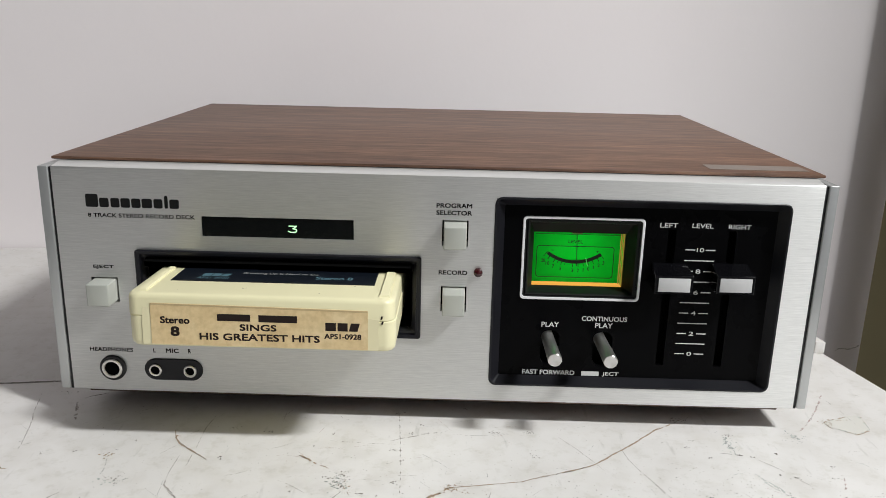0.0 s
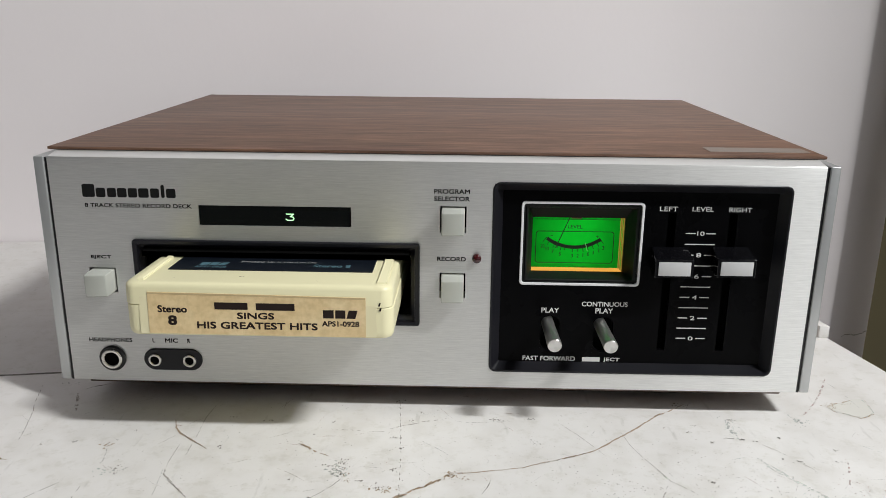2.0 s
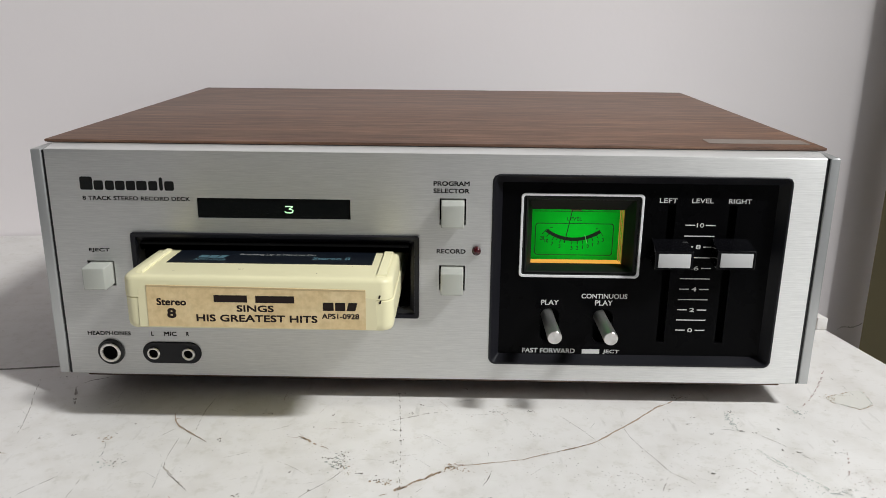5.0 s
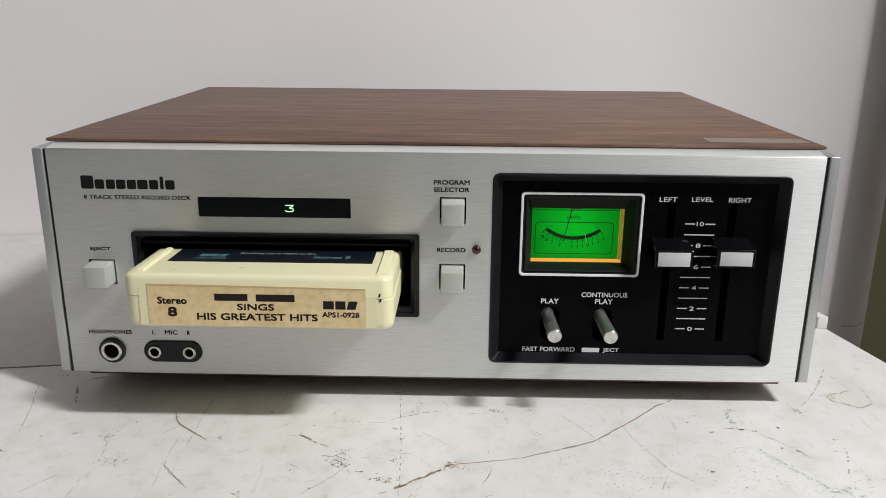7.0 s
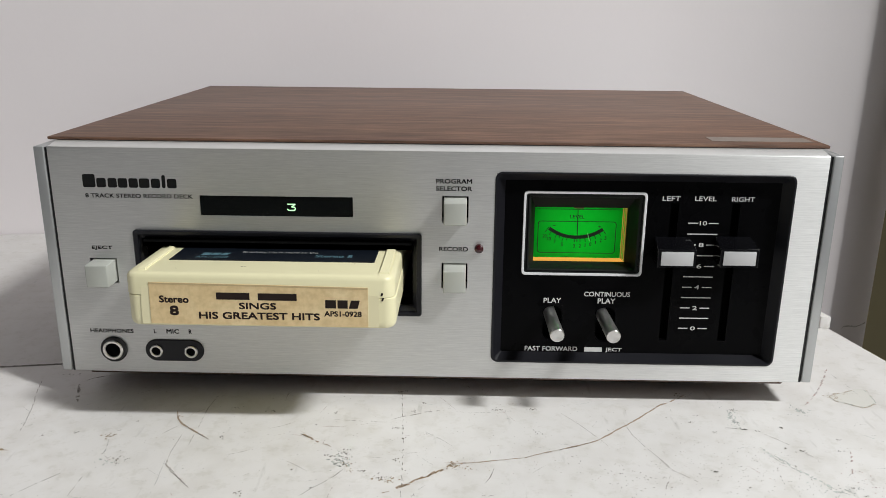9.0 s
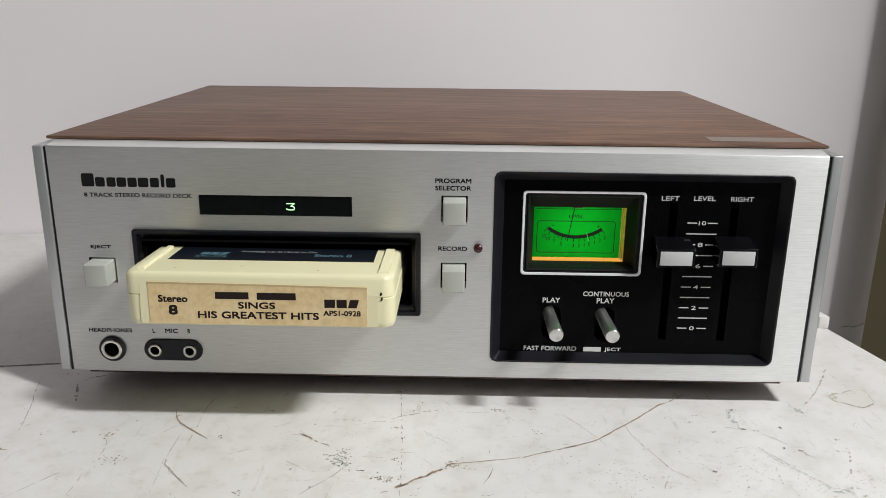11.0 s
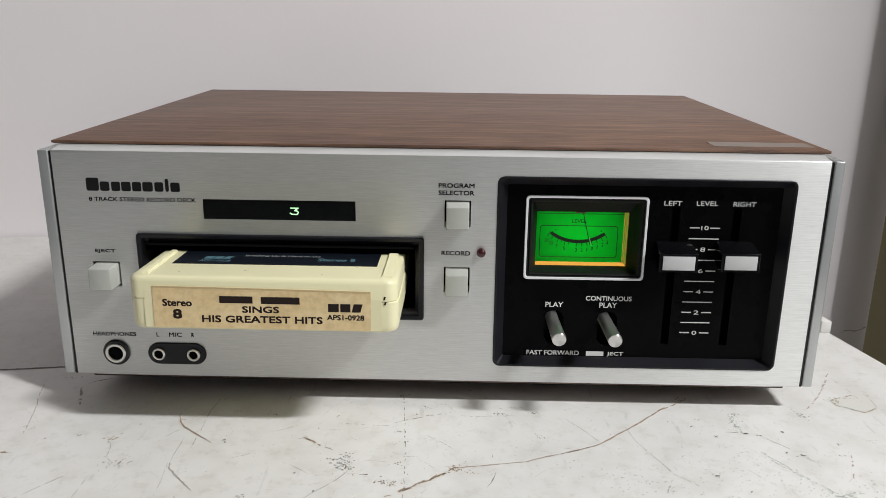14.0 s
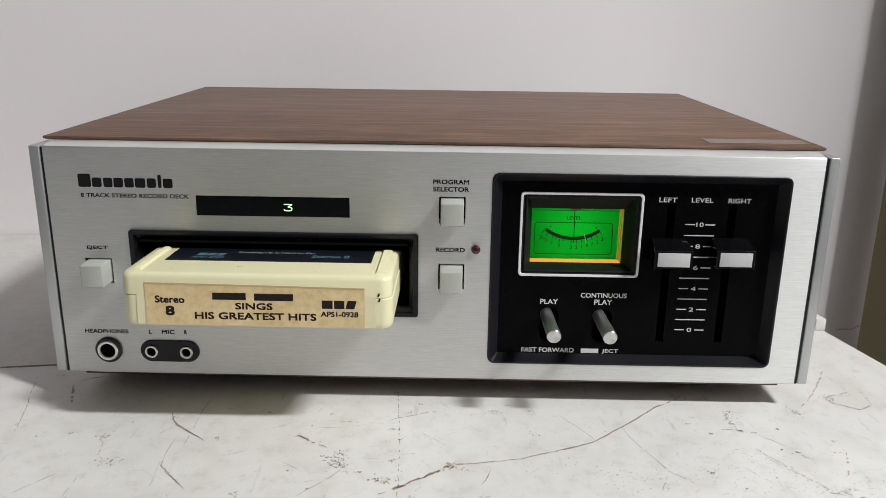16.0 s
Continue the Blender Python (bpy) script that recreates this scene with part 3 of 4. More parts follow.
    flecks((156.7, -1.6), (0.6, 0.8), 8, 0.48, z, "paint_chip", M_SPECK, table, 376)
    flecks((142.9, -62.5), (1.7, 1.0), 18, 0.48, z, "paint_chip", M_SPECK, table, 377)
    flecks((146.1, -63.8), (2.5, 1.2), 18, 0.6, z, "paint_chip", M_RUST, table, 378)
    flecks((135.2, -58.1), (0.8, 0.3), 7, 0.48, z, "paint_chip", M_SPECK, table, 379)
    flecks((92.3, -74.0), (1.0, 1.0), 10, 0.48, z, "paint_chip", M_SPECK, table, 380)
    flecks((74.9, -9.5), (1.0, 0.5), 9, 0.48, z, "paint_chip", M_SPECK, table, 381)
    flecks((90.6, -11.9), (1.6, 0.4), 10, 0.5, z, "paint_chip", M_SPECK, table, 382)
    flecks((121.3, -47.6), (1.5, 0.5), 12, 0.55, z, "paint_chip", M_SPECK, table, 383)
    flecks((147.9, -49.7), (0.7, 1), 8, 0.5, z, "paint_chip", M_SPECK, table, 384)
    flecks((155.7, -73.6), (0.8, 0.3), 6, 0.48, z, "paint_chip", M_SPECK, table, 385)
    flecks((190.0, -7.5), (1.5, 0.7), 20, 0.48, z, "paint_chip", M_SPECK, table, 386)
    flecks((204.7, -6.4), (1.3, 0.5), 14, 0.48, z, "paint_chip", M_SPECK, table, 387)
    flecks((205.0, -27.5), (0.9, 1.2), 12, 0.5, z, "paint_chip", M_SPECK, table, 388)
    flecks((169.9, -52.3), (1.2, 1.2), 24, 0.7, z, "paint_chip", M_RUST, table, 389)
    flecks((174.2, -53.9), (4, 1.4), 26, 0.5, z, "paint_chip", M_CRACK, table, 390)
    flecks((176.5, 14.7), (0.4, 0.3), 4, 0.5, z, "paint_chip", M_SPECK, table, 391)
    flecks((238.3, -58.7), (8, 6), 60, 0.5, z, "paint_chip", M_SCRATCH, table, 392)
    flecks((215.8, -50.3), (8, 5), 24, 0.45, z, "paint_chip", M_SCRATCH, table, 393)
    flecks((279.0, -23.6), (0.8, 0.5), 9, 0.48, z, "paint_chip", M_SPECK, table, 394)
    flecks((272.4, -15.2), (0.8, 0.3), 6, 0.48, z, "paint_chip", M_SPECK, table, 395)
    flecks((275.3, -9.4), (0.7, 0.2), 6, 0.48, z, "paint_chip", M_SPECK, table, 396)
    flecks((292.8, -20.7), (1.0, 0.3), 9, 0.48, z, "paint_chip", M_SPECK, table, 397)
    flecks((297.7, -21.8), (0.9, 0.3), 7, 0.48, z, "paint_chip", M_SPECK, table, 398)
    flecks((304.1, -35.7), (0.4, 0.3), 5, 0.48, z, "paint_chip", M_SPECK, table, 399)
    flecks((310.2, -37.8), (0.8, 0.6), 7, 0.5, z, "paint_chip", M_SPECK, table, 400)
    flecks((329.5, -27.8), (1.0, 0.7), 9, 0.6, z, "paint_chip", M_SCRATCH, table, 401)
    flecks((327.0, -36.9), (1.2, 0.3), 8, 0.5, z, "paint_chip", M_SPECK, table, 402)
    flecks((309.3, -18.8), (0.3, 0.3), 4, 0.55, z, "paint_chip", M_SPECK, table, 403)
    flecks((318.6, -63.7), (0.5, 0.5), 6, 0.48, z, "paint_chip", M_SPECK, table, 404)
    flecks((320.7, -68.6), (0.5, 0.4), 5, 0.48, z, "paint_chip", M_SPECK, table, 405)
    flecks((271.0, -53.9), (0.7, 0.4), 7, 0.48, z, "paint_chip", M_SPECK, table, 406)
    flecks((291.3, -11.5), (2.0, 4.0), 50, 0.5, z, "paint_chip", M_GREEN, table, 407)
    flecks((293.1, -3.2), (0.8, 1.2), 10, 0.5, z, "paint_chip", M_SPECK, table, 408)
    flecks((322.5, -4.1), (4, 2.5), 60, 0.5, z, "paint_chip", M_PALEGREEN, table, 409)
    flecks((312.4, -64.3), (8, 2), 80, 0.55, z, "paint_chip", M_PALEGREEN, table, 410)
    flecks((328.2, -59.2), (6, 5), 40, 0.45, z, "paint_chip", M_BLUSH, table, 411)
    flecks((282.6, -46.6), (18, 7), 90, 0.4, z, "paint_chip", M_SCRATCH, table, 412)
    flecks((289.8, -59.1), (20, 7), 50, 0.38, z, "paint_chip", M_SPECK, table, 413)
    flecks((270.3, -61.1), (16, 6), 60, 0.4, z, "paint_chip", M_SCRATCH, table, 414)
    flecks((275.6, 9.7), (3, 1.5), 20, 0.5, z, "paint_chip", M_SPECK, table, 415)
    flecks((110, -48), (70, 22), 240, 0.26, z, "paint_chip", M_SCRATCH, table, 33)
    flecks((240, -40), (75, 24), 300, 0.26, z, "paint_chip", M_SCRATCH, table, 34)
    flecks((230, -40), (75, 25), 160, 0.28, z, "paint_chip", M_BLUSH, table, 77)
    flecks((180, -45), (110, 25), 90, 0.3, z, "paint_chip", M_SPECK, table, 78)
    # many faint rubs, each a scratch of its own
    rnd = random.Random(77)
    for i in range(110):
        x, y = rnd.uniform(-40, 375), rnd.uniform(-92, 6)
        a = rnd.choice((0.5, 2.4, 1.2, 2.9, 0.2)) + rnd.uniform(-0.4, 0.4)
        n = rnd.uniform(3, 14)
        ribbon([(x, y), (x + n * 0.5 * math.cos(a), y + n * 0.5 * math.sin(a) + rnd.uniform(-0.6, 0.6)), (x + n * math.cos(a), y + n * math.sin(a))], rnd.uniform(0.12, 0.34), z - 0.03, "scratch",
               rnd.choice((M_FAINT, M_FAINT, M_SCRATCH, M_GREEN, M_BLUSH)), table, 200 + i, 0.25, rnd.uniform(0.05, 0.5))
    # a flaked patch with a rusty rim
    rim = [(342.1, 10.5), (346.5, 14.3), (350.8, 15.5), (357.1, 19.2), (361.1, 19.6), (362.6, 16.9), (361.9, 10.8), (361.3, 5.9), (357.4, 2.4), (353.0, 0.8), (349.4, 2.5), (346.2, 5.3), (343.4, 7.2)]
    bm = bmesh.new()
    bm.faces.new([bm.verts.new(Vector((x, y, 0.08)) * MM) for x, y in rim])
    part("flaked_patch", bm, M_STAIN, table, smooth=False)
    ribbon(rim + rim[:1], 0.42, 0.14, "flake_rim", M_RUST, table, 41, 1.2, 0.4)
    ribbon([(x * 0.95 + 17.7, y * 0.92 + 0.8) for x, y in rim], 0.4, 0.15, "flake_rim", M_GREEN, table, 44, 1.0, 0.45)
    flecks((343.8, 11.2), (1.6, 1.6), 26, 0.5, 0.15, "flake_rim", M_RUST, table, 42)
    flecks((351.2, 14.5), (2.4, 1.0), 22, 0.4, 0.15, "flake_rim", M_RUST, table, 43)
    return table


build_table()

# an olive door beside the table, ajar to shade the wall, and a crack in the wall plaster
door = thing("shade_door_1", "olive-brown painted door, its unseen leaf set ajar to shade the pale wall", "door", kind="structure")
# only the hinge edge is in view; the leaf's angle part-blocks the lamp
door.matrix_world = ROOM @ pose(0.7022, -0.030, 0, 0, 0, -61.2)
part("door_leaf", block(0, 800, 0, 38, -745, 1250, 2.0), M_OLIVE, door)
for z0, z1 in ((-640, 60), (180, 1130)):
    part("door_panel", block(110, 690, -5, 1, z0, z1, 2.0), M_OLIVE, door)

crack_bm = bmesh.new()
rnd = random.Random(7)
prev = None
for i in range(15):
    f = i / 14
    x, z, w = 701 + 24 * f, -113 + 4 * f + 1.6 * math.sin(7 * f) + rnd.uniform(-0.6, 0.6), rnd.uniform(0.25, 0.9)
    pair = [crack_bm.verts.new(Vector((x, -0.4, z + w)) * MM), crack_bm.verts.new(Vector((x, -0.4, z - w)) * MM)]
    if prev:
        crack_bm.faces.new((prev[0], pair[0], pair[1], prev[1]))
    prev = pair
wall_crack = link("plaster_crack", crack_bm, M_SCRATCH, bpy.data.objects["wall_north"], smooth=False)


# ---- the record deck ----
deck = thing("record_deck", "silver-fronted eight-track stereo record deck with walnut cabinet on white table", "tape deck")

HOLES = [(62.0, 126.4, 84.8, 93.5), (33.6, 154.4, 42.0, 77.2), (12.6, 24.1, 54.0, 65.3), (163.8, 174.9, 83.2, 94.6), (163.8, 174.9, 54.0, 65.3), (186.5, 308.9, 20.6, 104.5)]
part("faceplate", plate(-0.1, 321.9, 12.2, 113.3, 0, 14, HOLES), M_ALU, deck, "horizontally brushed aluminium faceplate")
for x0, x1, a, b in ((-5.6, -1.25, -1.25, -0.1), (323.2, 327.3, 321.9, 323.2)):
    part("end_cap", block(x0, x1, -0.4, 20, 12.5, 113.4, 0.5, 3), M_CAP, deck, "silver end trim")
    part("black_strip", block(a, b, 0.4, 18, 12.3, 112.9), M_BLACK, deck, "black gap strip")
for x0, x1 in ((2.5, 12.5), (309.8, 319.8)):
    part("side_panel", block(x0, x1, 15, 236, 4.9, 114.9), M_WALNUT_SHADED, deck)
# added rail, a dark strip that deepens the shade under the faceplate
part("shade_rail", block(3.0, 318.5, 7.5, 14.8, 7.6, 12.1, 0.8), M_WALNUT_SHADED, deck, "added rail behind the faceplate foot, shade in its dark tone")
part("bottom_panel", block(12.7, 309.6, 15.2, 236, 4.9, 15.0), M_HARDBOARD, deck, "brown hardboard underside")
lip = loft([[Vector((x, y, z)) * MM for y, z in ((0.72, 113.28), (9.6, 114.75), (13.8, 114.8), (13.8, 113.32))] for x in (-0.1, 321.9)], True, True)
grain = lip.loops.layers.uv.new("grain")
for f in lip.faces:
    for lp in f.loops:
        lp[grain].uv = (lp.vert.co.x, lp.vert.co.y + lp.vert.co.z * 0.37)
part("faceplate_lip", lip, M_LIP, deck, "sloping upper lip of the faceplate")
part("front_rail", block(-2.8, 324.4, 9.0, 14.0, 114.82, 114.98), M_WALNUT_SHADED, deck, "wooden edge under the veneer, in the shaded walnut tone")
part("back_panel", block(12.7, 309.6, 232, 236, 15.2, 114.9), M_BLACK, deck)
wood_top = block(-3.6, 325.0, 8.4, 240.4, 115.0, 116.2, 0.35, 2)
part("top_panel", wood_top, M_WALNUT, deck, "walnut veneer top panel")
part("film_strip", block(278.8, 321.5, 16.6, 28.6, 116.2, 116.35), M_STRIP, deck, "clear adhesive strip on the veneer")
for x, y in ((40, 58), (282, 58), (40, 206), (282, 206)):
    part("foot", loft([[Vector((p.x + x * MM, y * MM + p.z, zz * MM)) for p in circle(0, 0, r, 0, 20)] for r, zz in ((9, 0), (9.5, 0.8), (9.5, 4.85))], True, True), M_BLACK, deck, "black rubber foot")

# wordmark as plain blocks, and the small line of words
marks = [(13.4, 18.6, 6.0), (19.0, 22.9, 4.3), (23.6, 27.3, 4.3), (27.7, 31.6, 4.3), (32.1, 35.9, 4.3), (36.3, 40.6, 4.3), (41.2, 44.9, 4.3), (45.6, 47.1, 6.0), (47.7, 51.6, 4.3)]
SHIFT = 53.4 / 51.6
for x0, x1, h in marks:
    bm = loft([rounded(x0 * SHIFT - 0.5, x1 * SHIFT - 0.6, 96.4, 96.4 + h * 0.93, 0.7, y, 3) for y in (0.0, -0.12)], True, True)
    part("wordmark_block", bm, M_BLACKINK, deck)
lettering("8 TRACK STEREO RECORD DECK", 13.8, 59.2, 92.0, 93.8, 0, M_BLACKINK, deck, 0.02)
lettering("EJECT", 13.9, 22.8, 69.0, 70.9, 0, M_BLACKINK, deck, 0.028)
lettering("PROGRAM", 161.2, 176.2, 99.9, 101.9, 0, M_BLACKINK, deck, 0.028)
lettering("SELECTOR", 161.2, 176.2, 96.8, 98.8, 0, M_BLACKINK, deck, 0.028)
lettering("RECORD", 162.7, 175.0, 70.6, 72.6, 0, M_BLACKINK, deck, 0.028)
lettering("HEADPHONES", 8.8, 28.0, 30.8, 32.7, 0, M_BLACKINK, deck, 0.028)
lettering("L", 37.0, 38.2, 30.8, 32.8, 0, M_BLACKINK, deck, 0.028)
lettering("MIC", 42.6, 48.3, 30.8, 32.9, 0, M_BLACKINK, deck, 0.028)
lettering("R", 52.5, 53.8, 30.8, 32.9, 0, M_BLACKINK, deck, 0.028)

# program display
display = part("display_window", block(61.6, 126.8, 0.6, 6, 84.5, 93.8), M_WINDOW, deck, "dark display window with a glowing digit")
stroke([(98.9, 90.1), (102.1, 90.1), (100.5, 88.95), (101.6, 88.85), (102.15, 88.35), (101.8, 87.55), (101.2, 87.4), (99.4, 87.4), (98.75, 87.9)], 0.42, 0.5, M_DIGIT, display, "digit")

# cartridge opening
slot = part("slot_bezel", loft([rounded(32.6, 155.3, 41.2, 78.3, 1.2, 0.4), rounded(32.6, 155.3, 41.2, 78.3, 1.2, -1.2), rounded(33.0, 154.9, 41.6, 77.9, 1.0, -1.6), rounded(34.6, 153.3, 43.0, 76.6, 0.9, -1.4), rounded(34.8, 153.1, 43.2, 76.4, 0.9, 0.4), rounded(36.0, 151.8, 44.4, 74.6, 0.8, 1.4),
                              rounded(36.6, 151.2, 45.0, 74.0, 0.6, 3.0)]), M_BEZEL, deck, "black moulded frame of the cartridge opening")
part("slot_tunnel", loft([rounded(36.6, 151.2, 45.0, 74.0, 0.6, 3.1), rounded(37.5, 150.6, 46.0, 74.0, 0.6, 40)]), M_PIT, slot)
part("slot_floor", block(38, 150, 12, 105, 44, 47.0), M_PIT, slot)
part("slot_liner", block(36, 152, 105, 107, 40, 78), M_PIT, slot)
part("slot_roof", block(36, 152, 38, 106, 72.5, 78), M_PIT, slot)


def push_button(name, x0, x1, z0, z1, out):
    well = part("button_well", block(x0 - 0.4, x1 + 0.4, 8.6, 10.5, z0 - 0.4, z1 + 0.4), M_PIT, deck)
    cx, cz = (x0 + x1) / 2, (z0 + z1) / 2
    w, h = 9.5, 9.7
    rings = [rounded(cx - w / 2 - 0.2, cx + w / 2 + 0.2, cz - h / 2 - 0.2, cz + h / 2 + 0.2, 0.4, 8.4, 3), rounded(cx - w / 2, cx + w / 2, cz - h / 2, cz + h / 2, 0.5, -out + 0.4, 3),
             rounded(cx - w / 2 + 0.2, cx + w / 2 - 0.2, cz - h / 2 + 0.2, cz + h / 2 - 0.2, 0.5, -out + 0.12, 3), rounded(cx - w / 2 + 0.45, cx + w / 2 - 0.45, cz - h / 2 + 0.45, cz + h / 2 - 0.45, 0.4, -out, 3)]
    part(name, loft(rings, True, True), M_BUTTON, deck, "pale grey push button")


push_button("eject_button", 12.6, 24.1, 54.0, 65.3, 8.6)
push_button("program_button", 163.8, 174.9, 83.2, 94.6, 9.0)
push_button("record_button", 163.8, 174.9, 54.0, 65.3, 9.0)

led_rings = [circle(179.6, 72.1, 1.95, 0.0, 24), circle(179.6, 72.1, 1.95, -1.0, 24)] + [circle(179.6, 72.1, 1.95 * math.cos(a), -1.0 - 1.5 * math.sin(a), 24) for a in (0.35, 0.7, 1.05, 1.35)]
part("record_lamp", loft(led_rings, False, True), M_LED, deck, "unlit dark red indicator lamp")


def jack(cx, cz, collar, ring, hole, parent, base):
    if collar:
        parent = part("headphone_jack", loft([circle(cx, cz, collar, 0.0), circle(cx, cz, collar, -0.8), circle(cx, cz, collar - 0.5, -1.2), circle(cx, cz, ring - 0.2, -1.2), circle(cx, cz, ring - 0.2, 1)]), M_BLACK, parent, "black collar of the jack socket")
    part("jack_ring", loft([circle(cx, cz, ring, base), circle(cx, cz, ring, base - 0.8), circle(cx, cz, ring - 0.35, base - 1.15), circle(cx, cz, hole + 0.25, base - 1.15), circle(cx, cz, hole, base - 0.8), circle(cx, cz, hole, 6)]), M_NICKEL, parent, "bright nickel ring")
    part("jack_bore", loft([circle(cx, cz, hole - 0.02, base - 0.55), circle(cx, cz, 0.1, base - 0.50)], False, True), M_PIT, parent)


jack(18.6, 23.1, 5.9, 4.6, 3.2, deck, -0.9)
mic_plate = part("mic_plate", loft([rounded(32.7, 58.7, 17.9, 28.0, 5.0, 0.0, 8), rounded(32.7, 58.7, 17.9, 28.0, 5.0, -0.5, 8), rounded(33.0, 58.4, 18.2, 27.7, 4.75, -0.8, 8)], False, True), M_BEZEL, deck, "black oblong plate of the microphone sockets")
jack(37.8, 22.9, 0, 2.9, 1.85, mic_plate, -0.8)
jack(53.2, 22.7, 0, 2.9, 1.85, mic_plate, -0.8)

# control panel: a bevelled frame round a sunken panel
panel = part("panel_frame", loft([rounded(185.8, 309.6, 19.9, 105.2, 3.2, 0.2), rounded(185.8, 309.6, 19.9, 105.2, 3.2, -0.3), rounded(186.1, 309.3, 20.2, 104.9, 2.9, -0.5), rounded(186.7, 308.7, 20.8, 104.4, 2.4, -0.45), rounded(190.4, 305.6, 23.2, 100.9, 0.5, 4.6)]),
             M_BEZEL, deck, "black bevelled frame of the control panel")
sunk = plate(189.6, 306.4, 22.4, 101.6, 4.5, 6.5, [(200.6, 248.2, 61.2, 94.6), (260.2, 263.6, 29.6, 92.0), (285.9, 289.3, 29.6, 92.0), (208.6, 216.9, 28.4, 44.9), (231.9, 240.4, 28.0, 44.6)])
part("panel_face", sunk, M_PANEL, panel, "satin black control panel")
part("panel_backing", plate(189.6, 306.4, 22.4, 101.6, 12, 14, [(196, 253, 57, 99)]), M_PIT, panel)

Y = 4.5
lettering("LEFT", 256.4, 263.9, 92.8, 94.8, Y, M_WHITEINK, panel, -0.004)
lettering("LEVEL", 270.0, 279.0, 92.9, 94.9, Y, M_WHITEINK, panel, -0.004)
lettering("RIGHT", 285.4, 294.9, 92.8, 94.8, Y, M_WHITEINK, panel, -0.004)
lettering("PLAY", 208.5, 216.2, 46.4, 48.7, Y, M_WHITEINK, panel, 0.009)
lettering("CONTINUOUS", 226.0, 246.0, 49.6, 51.8, Y, M_WHITEINK, panel, 0.009)
lettering("PLAY", 232.1, 239.8, 46.4, 48.8, Y, M_WHITEINK, panel, 0.009)
lettering("FAST FORWARD", 201.1, 224.5, 23.6, 25.8, Y, M_WHITEINK, panel, 0.009)
lettering("JECT", 236.9, 244.2, 23.3, 25.5, Y, M_WHITEINK, panel, 0.009)
bar(227.6, 235.4, 23.5, 25.6, Y, M_WHITEINK, panel)
for i in range(11):
    zc = 35.4 + i * 4.785
    if i % 2:
        bar(268.1, 280.9, zc - 0.22, zc + 0.22, Y, M_WHITEINK, panel, name="scale_line")
    else:
        bar(268.1, 272.3, zc - 0.22, zc + 0.22, Y, M_WHITEINK, panel, name="scale_line")
        bar(276.7, 280.9, zc - 0.22, zc + 0.22, Y, M_WHITEINK, panel, name="scale_line")
        w = 1.55 if i == 10 else 1.05
        lettering(str(i), 274.5 - w, 274.5 + w, zc - 0.95, zc + 0.95, Y, M_WHITEINK, panel, 0.004, name="scale_number")


def fader(cx, cz):
    body = loft([rounded(cx - 7.6, cx + 7.6, cz - 3.6, cz + 6.4, 0.4, 4.4, 3), rounded(cx - 8.0, cx + 8.0, cz - 4.0, cz + 4.2, 0.4, -4.5, 3), rounded(cx - 8.0, cx + 8.0, cz - 4.0, cz + 4.0, 0.4, -6.2, 3), rounded(cx - 7.7, cx + 7.7, cz - 3.7, cz + 3.7, 0.4, -6.5, 3)], True, True)
    ob = part("fader_knob", body, M_GLOSS, panel, "glossy black fader knob with silver inlay")
    part("fader_inlay", block(cx - 6.7, cx + 6.7, -6.9, -6.45, cz - 3.0, cz + 3.0, 0.15), M_FADER, ob, "silver inlay")


fader(261.8, 70.7)
fader(287.5, 71.2)


def lever(cx, cz, tx, tz):
    """A turned steel rod with a faced end that stands out of its slot."""
    root, tip = Vector((cx, 11.0, cz)), Vector((tx, -23.9, tz))
    along = tip - root
    rings = []
    for f, r in ((0.0, 2.7), (0.4, 2.75), (0.98, 2.95), (0.993, 2.85)):
        c = root + along * f
        rings.append([Vector((p.x + c.x * MM, c.y * MM, p.z + c.z * MM)) for p in circle(0, 0, r, 0, 28)])
    ob = part("toggle_lever", loft(rings, True, False), M_STEEL, panel, "polished steel toggle lever")
    c = root + along
    rings = [[Vector((p.x + c.x * MM, (c.y + d) * MM, p.z + c.z * MM)) for p in circle(0, 0, r, 0, 28)] for r, d in ((2.85, 0.25), (2.6, 0.0), (0.2, 0.12))]
    part("lever_end", loft(rings, False, True), M_STEEL_END, ob)


for x0, x1, z0, z1 in ((208.6, 216.9, 28.4, 44.9), (231.9, 240.4, 28.0, 44.6)):
    rim = loft([rounded(x0 - 0.3, x1 + 0.3, z0 - 0.3, z1 + 0.3, 0.3, 4.46, 6), rounded(x0 - 0.3, x1 + 0.3, z0 - 0.3, z1 + 0.3, 0.3, 4.42, 6), rounded(x0, x1, z0, z1, 4.0, 4.42, 6), rounded(x0 + 0.1, x1 - 0.1, z0 + 0.1, z1 - 0.1, 4.0, 6.6, 6)])
    part("lever_slot", rim, M_PANEL, panel, "rounded slot of a toggle lever")

lever(211.3, 41.6, 211.5, 42.7)
lever(234.4, 41.2, 234.3, 42.6)

# level meter
meter = part("meter_frame", loft([rounded(198.2, 250.1, 59.2, 96.4, 1.8, 4.6), rounded(198.2, 250.1, 59.2, 96.4, 1.8, 4.1), rounded(198.4, 249.9, 59.4, 96.2, 1.6, 3.9), rounded(199.15, 249.15, 60.15, 95.45, 1.3, 3.9), rounded(199.3, 249.0, 60.3, 95.3, 1.2, 4.2), rounded(199.3, 249.0, 60.3, 95.3, 1.2, 4.6)]), M_WHITELINE, panel, "white outlined frame of the level meter")
